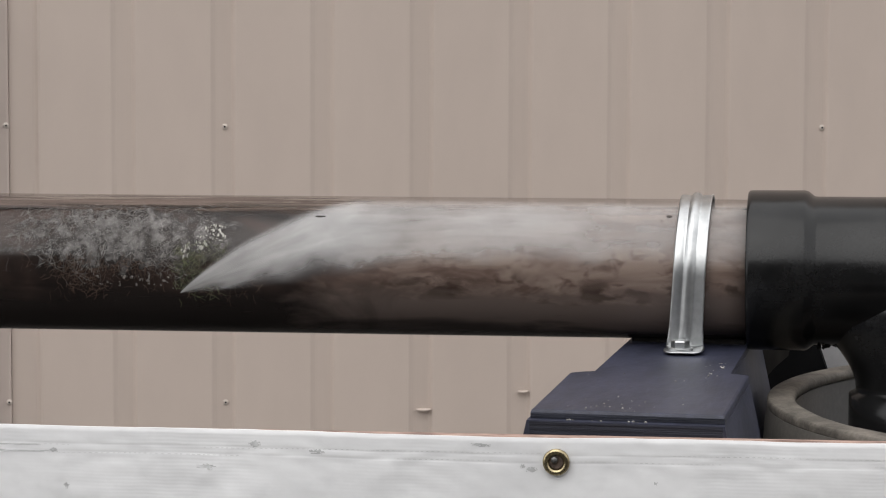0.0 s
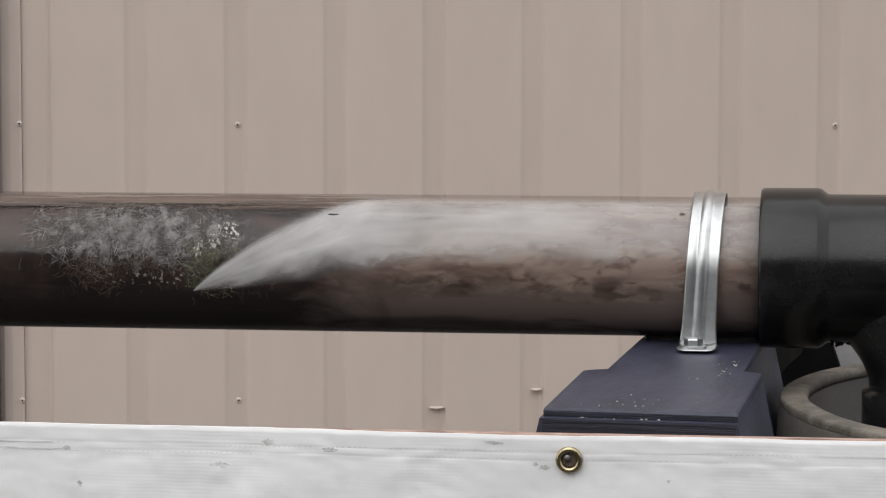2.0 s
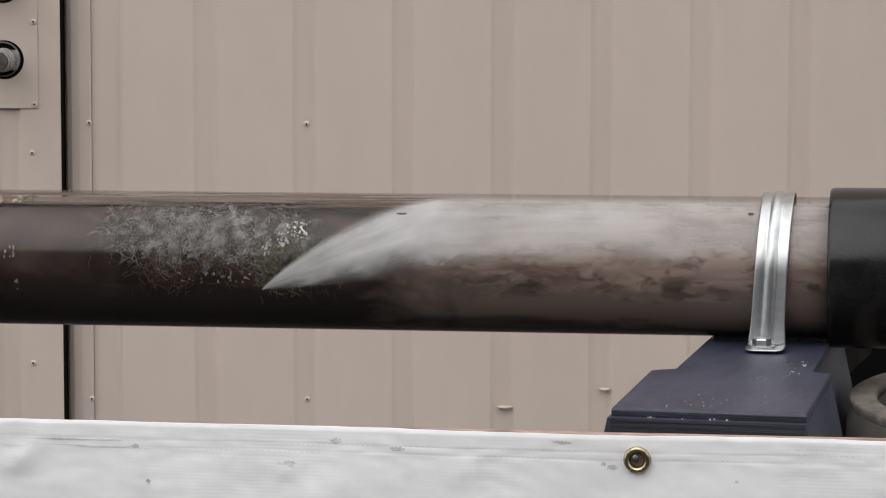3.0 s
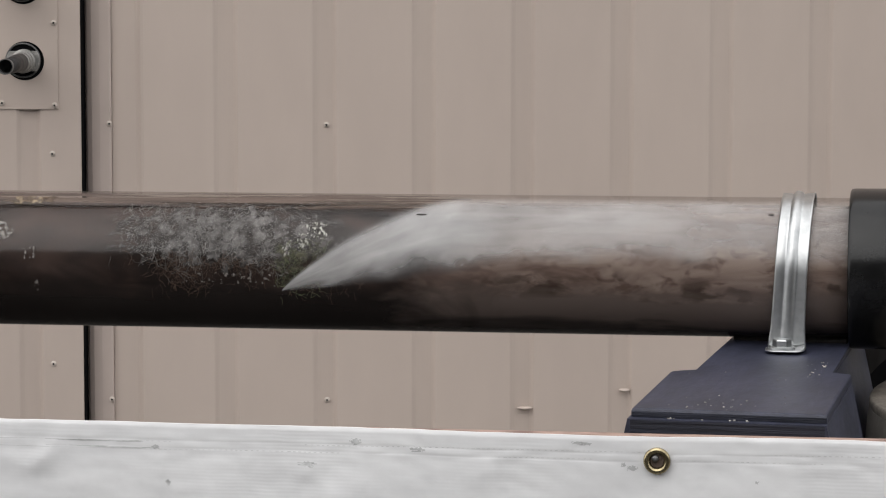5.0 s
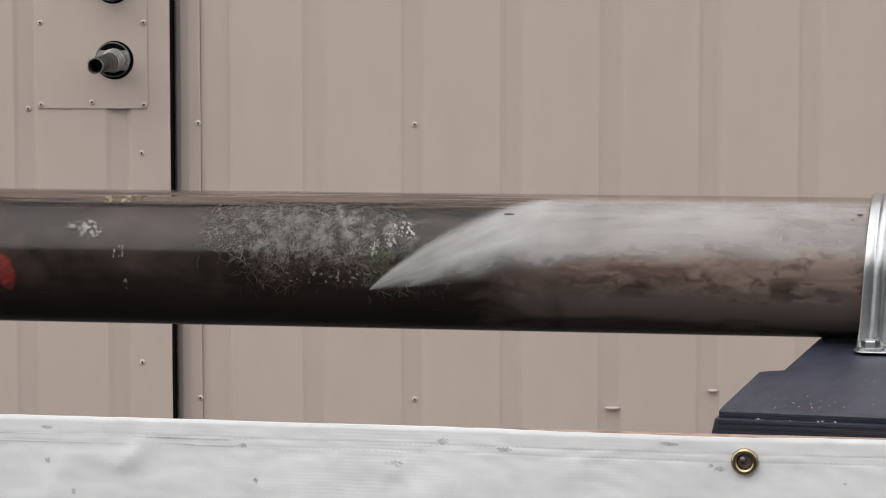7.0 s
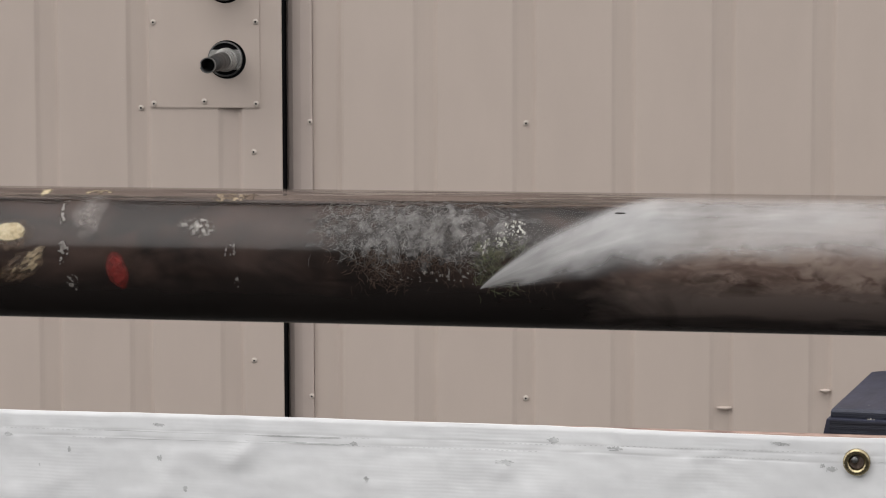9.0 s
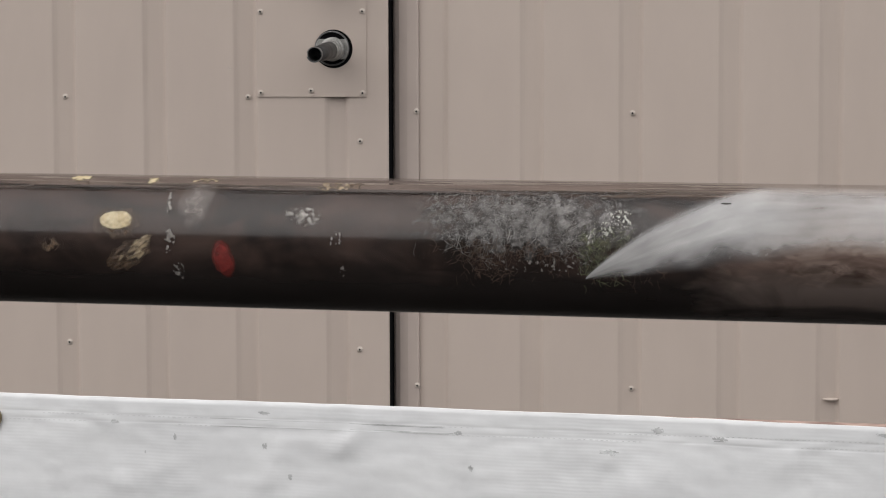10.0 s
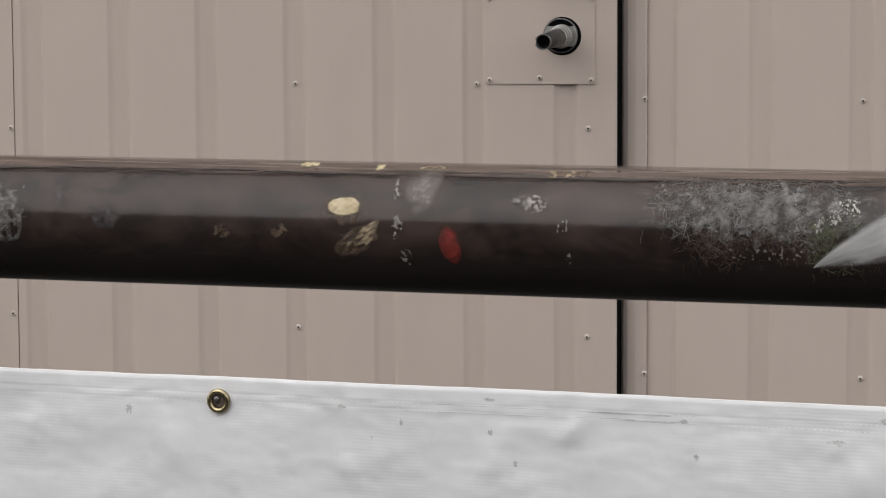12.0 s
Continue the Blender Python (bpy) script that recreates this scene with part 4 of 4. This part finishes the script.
def bolt(x, v, z):
    ob = thing("hex_bolt", RIG @ pose(x, v, z), "zinc-plated hex bolt with a washer face", "bolt", "strap bolts")
    part("washer", lathe(bmesh.new(), [(0, 0.0104), (0.0016, 0.0104), (0.0021, 0.0096)], 32, "Z"), M_GALV, ob)
    bm = bmesh.new()
    lathe(bm, [(0.002, 0.0076), (0.0066, 0.0076), (0.0076, 0.0068)], 6, "Z")
    part("head", bm, M_GALV, ob)
    return ob


b1 = bolt(SX - 0.0030, -0.0745, BLOCK_Z + 0.0030)
copy_thing(b1, RIG @ pose(SX - 0.0015, 0.082, BLOCK_Z + 0.0030, 0, 0, 20))

# ---- drum under the outlet ----
drum = thing("plastic_drum", RIG @ pose(0.6455, -0.037, 0), "open grey plastic drum catching the outflow, muddy rim", "drum")
RIM = 1.2355
bm = bmesh.new()
lathe(bm, [(0.0, 0.270), (0.02, 0.284), (0.30, 0.288), (0.31, 0.293), (0.34, 0.293), (0.35, 0.288), (0.62, 0.288), (0.63, 0.293), (0.66, 0.293), (0.67, 0.288), (RIM - 0.06, 0.283), (RIM - 0.020, 0.2800), (RIM - 0.0079, 0.27822), (RIM - 0.0075, 0.2782), (RIM - 0.0074, 0.2778), (RIM - 0.0070, 0.2600), (RIM - 0.013, 0.2590), (RIM - 0.30, 0.2580), (0.03, 0.2580)], 128, "Z")
part("body", bm, M_DRUM, drum, "", True)
# inside wall in a darker tone than the body
bm = bmesh.new()
lathe(bm, [(RIM - 0.0085, 0.2575), (RIM - 0.30, 0.2560), (0.035, 0.2560), (0.035, 0.2545), (RIM - 0.30, 0.2545), (RIM - 0.0085, 0.2562)], 128, "Z", True)
part("inner_wall", bm, M_DRUMIN, drum, "inside wall, darker than the body", True)
bm = bmesh.new()
lathe(bm, [(RIM - 0.0074, 0.2782), (RIM - 0.0070, 0.2783), (RIM - 0.0032, 0.2782), (RIM - 0.0012, 0.2776), (RIM - 0.0003, 0.2762), (RIM, 0.2700), (RIM + 0.0002, 0.2640), (RIM, 0.2590), (RIM - 0.0008, 0.2568), (RIM - 0.0030, 0.2558), (RIM - 0.0074, 0.2556)], 128, "Z", True)
for v in bm.verts:
    w2 = 0.0008 * noise.noise(v.co * 22) if v.co.z > RIM - 0.004 else 0
    v.co += Vector((w2, w2, 0.4 * w2))
part("rim", bm, M_RIM, drum, "dusty scuffed rim", True)
bm = bmesh.new()
lathe(bm, [(RIM - 0.36, 0.2540), (RIM - 0.355, 0.2540)], 64, "Z")
part("dirty_water", bm, M_MUD, drum, "muddy water standing in the drum")

# ---- clutter between the block and the drum ----
bm = bmesh.new()
fan = [(0.332, 1.2640), (0.3830, 1.2640), (0.3800, 1.2450), (0.3690, 1.2350), (0.3520, 1.2144), (0.3450, 1.1900), (0.3450, 0.0), (0.332, 0.0)]
near, far = [bm.verts.new((a, 0.115, b)) for a, b in fan], [bm.verts.new((a, 0.140, b)) for a, b in fan]
bm.faces.new(near), bm.faces.new(far)
for i in range(len(fan)):
    bm.faces.new((near[i], near[(i + 1) % len(fan)], far[(i + 1) % len(fan)], far[i]))
thing("upright_plank", RIG, "weathered grey timber upright with a broken corner", "plank", bm=bm, material=M_TIMBER)
# plain black sheet filling the dark area between block and drum
bm = bmesh.new()
edge = [(0.325, 1.285), (0.387, 1.285), (0.395, 1.260), (0.4035, 1.232), (0.425, 1.170), (0.430, 0.0), (0.325, 0.0)]
near, far = [bm.verts.new((a, 0.27, b)) for a, b in edge], [bm.verts.new((a, 0.295, b)) for a, b in edge]
bm.faces.new(near), bm.faces.new(far)
for i in range(len(edge)):
    bm.faces.new((near[i], near[(i + 1) % len(edge)], far[(i + 1) % len(edge)], far[i]))
thing("black_sheet", RIG, "plain black sheet standing behind the drum", "mat", bm=bm, material=M_BLACK)
bm = bmesh.new()
box(bm, (0.385, 0.40, 0.0), (0.80, 0.406, 1.27), 0.001)
thing("plastic_board", RIG, "plain grey plastic board standing behind the drum", "board", bm=bm, material=M_GREYSHEET)

# ---- board and banner in front ----
def top_at(s):
    return 1.2556 + 0.0085 * s


bench = thing("work_bench", RIG, "plain timber bench carrying the pipe supports", "bench")
part("top", box(bmesh.new(), (-1.70, -0.375, 1.06), (0.345, 0.34, 1.0985), 0.003), M_BENCH, bench)
for s, v in ((-1.60, -0.33), (-1.60, 0.29), (0.27, -0.33), (0.27, 0.29)):
    part("leg", box(bmesh.new(), (s - 0.045, v - 0.045, 0), (s + 0.045, v + 0.045, 1.06), 0.003), M_BENCH, bench)
board = thing("plywood_board", RIG, "dark-faced plywood front board with a raw reddish top edge", "board")
for name, z0, z1, m in (("panel", 0.0, 1.2500, M_BENCH), ("top_edge", 1.2502, 1.2542, M_WOOD)):
    bm = bmesh.new()
    box(bm, (-1.75, -0.3965, z0), (1.25, -0.3870, z1), 0.0006, 1)
    for v in bm.verts:
        v.co.z += 0.0085 * v.co.x if v.co.z > 1 else 0
    part(name, bm, m, board)
thing("far_support_block", RIG @ pose(-1.45, 0, 0), "blue-grey painted timber block under the far end of the pipe", "block", bm=box(bmesh.new(), (-0.06, -0.16, 1.0985), (0.06, 0.16, 1.2590), 0.003), material=M_BLOCK)

banner = thing("white_banner", RIG, "white vinyl banner with a stitched hem and brass eyelets", "banner")
bm = bmesh.new()
ss = [-1.75 + 0.005 * i for i in range(601)]
drops = [0, 0.0005, 0.0015, 0.004, 0.007, 0.0100, 0.0112, 0.0118, 0.0124, 0.0130, 0.0142, 0.0160, 0.0172, 0.0178, 0.0184, 0.0190, 0.0202, 0.0225] + [0.0255 + 0.0035 * i for i in range(24)] + [0.12 + 0.03 * i for i in range(29)]
# fold marks: place, drop, slant, height, width, length
CREASES = [(-0.205, 0.030, -0.75, 0.0016, 0.007, 0.016), (-0.010, 0.033, -0.8, 0.0014, 0.006, 0.010), (0.010, 0.052, 0.5, 0.0012, 0.012, 0.014), (-0.262, 0.052, -0.5, 0.0012, 0.010, 0.016), (-0.520, 0.050, 0.4, 0.0012, 0.014, 0.018), (0.115, 0.030, -0.3, 0.0009, 0.010, 0.012), (-0.640, 0.045, -0.5, 0.0012, 0.012, 0.018), (-0.380, 0.060, 0.7, 0.0011, 0.010, 0.016), (-0.08, 0.062, -0.3, 0.0012, 0.012, 0.016)]
grid = []
for s in ss:
    lift = 0.0009 * noise.noise(Vector((s * 7, 0.3, 0))) + 0.0004 * noise.noise(Vector((s * 40, 0.7, 0)))
    lift += 0.0008 - 0.0018 * ease(s, -0.04, 0.14)
    row = []
    for d in drops:
        g = Vector((s * 6, d * 12, 1.7))
        q = 0.0017 * (noise.noise(g)) * min(1, d / 0.03) + 0.0011 * noise.noise(Vector((s * 17 + d * 22, d * 24 - s * 6, 4))) * min(1, max(0, d - 0.012) / 0.02)
        q += 0.0005 * noise.noise(Vector((s * 60, d * 160, 9)))
        for cs, cd, slope, amp, wide, long in CREASES:
            du, dv = (s - cs), (d - cd)
            al, ac = dv * math.cos(slope) + du * math.sin(slope), du * math.cos(slope) - dv * math.sin(slope)
            q -= 1.3 * amp * math.exp(-(ac / wide) ** 2 - (al / long) ** 2) * (1 - 0.6 * math.tanh(ac / wide * 2))
        wob = 0.0004 * noise.noise(Vector((s * 25, 1, 1)))
        for line in (0.0124, 0.0178):
            q += 0.00018 * math.exp(-((d + wob - line) / 0.0005) ** 2) * (0.6 + 0.8 * noise.noise(Vector((s * 30, line * 900, 2))))
        row.append(bm.verts.new((s, -0.4000 + max(-0.012, q) - 0.0008 if d < 0.001 else -0.4015 + min(0.0025, q), top_at(s) + lift - d)))
    grid.append(row)
for a, b in zip(grid, grid[1:]):
    for j in range(len(drops) - 1):
        bm.faces.new((a[j], a[j + 1], b[j + 1], b[j]))
sheet = part("sheet", bm, M_VINYL, banner, "", True)
solid = sheet.modifiers.new("thickness", "SOLIDIFY")
solid.thickness, solid.offset = 0.0008, -1

SCUFFS = [
    (-0.1228, 1.2371, 0.0061, 0.0023),
    (-0.2692, 1.2210, 0.0038, 0.0030),
    (-0.2502, 1.1986, 0.0026, 0.0034),
    (-0.1138, 1.2121, 0.0038, 0.0015),
    (-0.1667, 1.2404, 0.0643, 0.0008),
    (-0.1617, 1.2361, 0.0624, 0.0008),
    (-0.2698, 1.2450, 0.0068, 0.0019),
    (0.2168, 1.2328, 0.0061, 0.0030),
    (0.2109, 1.2347, 0.0030, 0.0023),
    (-0.0126, 1.2282, 0.0113, 0.0030),
    (0.0219, 1.2452, 0.0068, 0.0034),
    (-0.3392, 1.2245, 0.0019, 0.0034),
    (-0.3627, 1.2122, 0.0015, 0.0015),
    (-0.5612, 1.2231, 0.0045, 0.0053),
    (-0.3864, 1.2338, 0.0053, 0.0026),
    (0.3029, 1.2255, 0.0023, 0.0023),
    (-0.1140, 1.2117, 0.0023, 0.0034),
    (0.0658, 1.2408, 0.0091, 0.0026),
    (0.1812, 1.2489, 0.0113, 0.0023),
]


def scuff(s0, z0, w, h, seed):
    """A thin ragged grey scuff on the vinyl."""
    bm = bmesh.new()
    n1, n2 = max(6, int(w / 0.0004)), max(5, int(h / 0.0004))
    vs = {}
    for i in range(n1):
        for j in range(n2):
            u, t = 2 * (i + 0.5) / n1 - 1, 2 * (j + 0.5) / n2 - 1
            if 1 - u * u - t * t + 0.9 * noise.fractal(Vector((u * 2.2 + seed, t * 2.2, seed * 1.7)), 0.8, 2.1, 4) > 0.36:
                c = []
                for a, b in ((i, j), (i + 1, j), (i + 1, j + 1), (i, j + 1)):
                    if (a, b) not in vs:
                        vs[a, b] = bm.verts.new((s0 + w * (a / n1 - 0.5), -0.4052, z0 + h * (b / n2 - 0.5)))
                    c.append(vs[a, b])
                bm.faces.new(c)
    return bm


for i, (s0, z0, w, h) in enumerate(SCUFFS):
    bm = scuff(s0 + 0.0004, z0 + 0.0011, w * 1.35, h * 1.5, i * 3.7)
    if len(bm.faces):
        ob = part("scuff", bm, M_SCUFF, banner, "grey scuff mark")
        grip = ob.modifiers.new("lie_flat", "SHRINKWRAP")
        grip.target, grip.wrap_method, grip.wrap_mode, grip.offset = sheet, "PROJECT", "ABOVE_SURFACE", 0.00015
        grip.use_project_y, grip.use_positive_direction, grip.use_negative_direction = True, True, True
rnd = random.Random(8)
bm = bmesh.new()
for drop in (0.0124, 0.0178):
    s = -1.7
    while s < 1.2:
        # worn into one dark line along one stretch, broken stitches elsewhere
        run = -0.315 < s < -0.135
        w = rnd.uniform(0.0030, 0.0042) if run else rnd.uniform(0.0012, 0.0026)
        wave = 0.0007 * noise.noise(Vector((s * 14, drop * 300, 6)))
        if run or noise.noise(Vector((s * 9, drop * 500, 3))) > -0.02:
            hh = 0.00026 if run else 0.00015
            box(bm, (s, -0.4062, top_at(s) - drop + wave - hh), (s + w, -0.4060, top_at(s) - drop + wave + hh))
        s += rnd.uniform(0.0030, 0.0036) if run else rnd.uniform(0.0032, 0.0048)
stitching = tagged(part("stitching", bm, M_THREAD, banner, "worn grey hem stitching"), kind="stuff")
grip = stitching.modifiers.new("lie_flat", "SHRINKWRAP")
grip.target, grip.wrap_method, grip.wrap_mode, grip.offset = sheet, "PROJECT", "ABOVE_SURFACE", 0.00012
grip.use_project_y, grip.use_positive_direction, grip.use_negative_direction = True, True, True


def eyelet(s, z):
    ob = thing("eyelet", RIG @ pose(s, -0.4030, z), "brass eyelet with a screw through it", "eyelet", "banner eyelets")
    bm = bmesh.new()
    prof = [(0.001, 0.0093), (-0.0006, 0.0094), (-0.0016, 0.0090), (-0.0023, 0.0080), (-0.0024, 0.0070), (-0.0018, 0.0058), (-0.0006, 0.0050), (0.0010, 0.0047), (0.0010, 0.0060)]
    part("ring", lathe(bm, prof, 48, "Y", True), M_BRASS, ob, "", True)
    part("hole", lathe(bmesh.new(), [(0.0006, 0.0047), (0.0004, 0.0047)], 32, "Y"), M_EYE, ob, "dark wood seen through the eye")
    bm = bmesh.new()
    lathe(bm, [(0.0004, 0.0024), (-0.0014, 0.0024), (-0.0022, 0.0014)], 20, "Y", at=(-0.0012, 0, 0.0016))
    part("screw_head", bm, M_STEEL, ob, "grey screw head", True)
    return ob


e1 = eyelet(0.2345, 1.2398)
for s, z in ((-0.4854, 1.2341), (-1.207, 1.227), (0.953, 1.246)):
    copy_thing(e1, RIG @ pose(s, -0.4030, z))
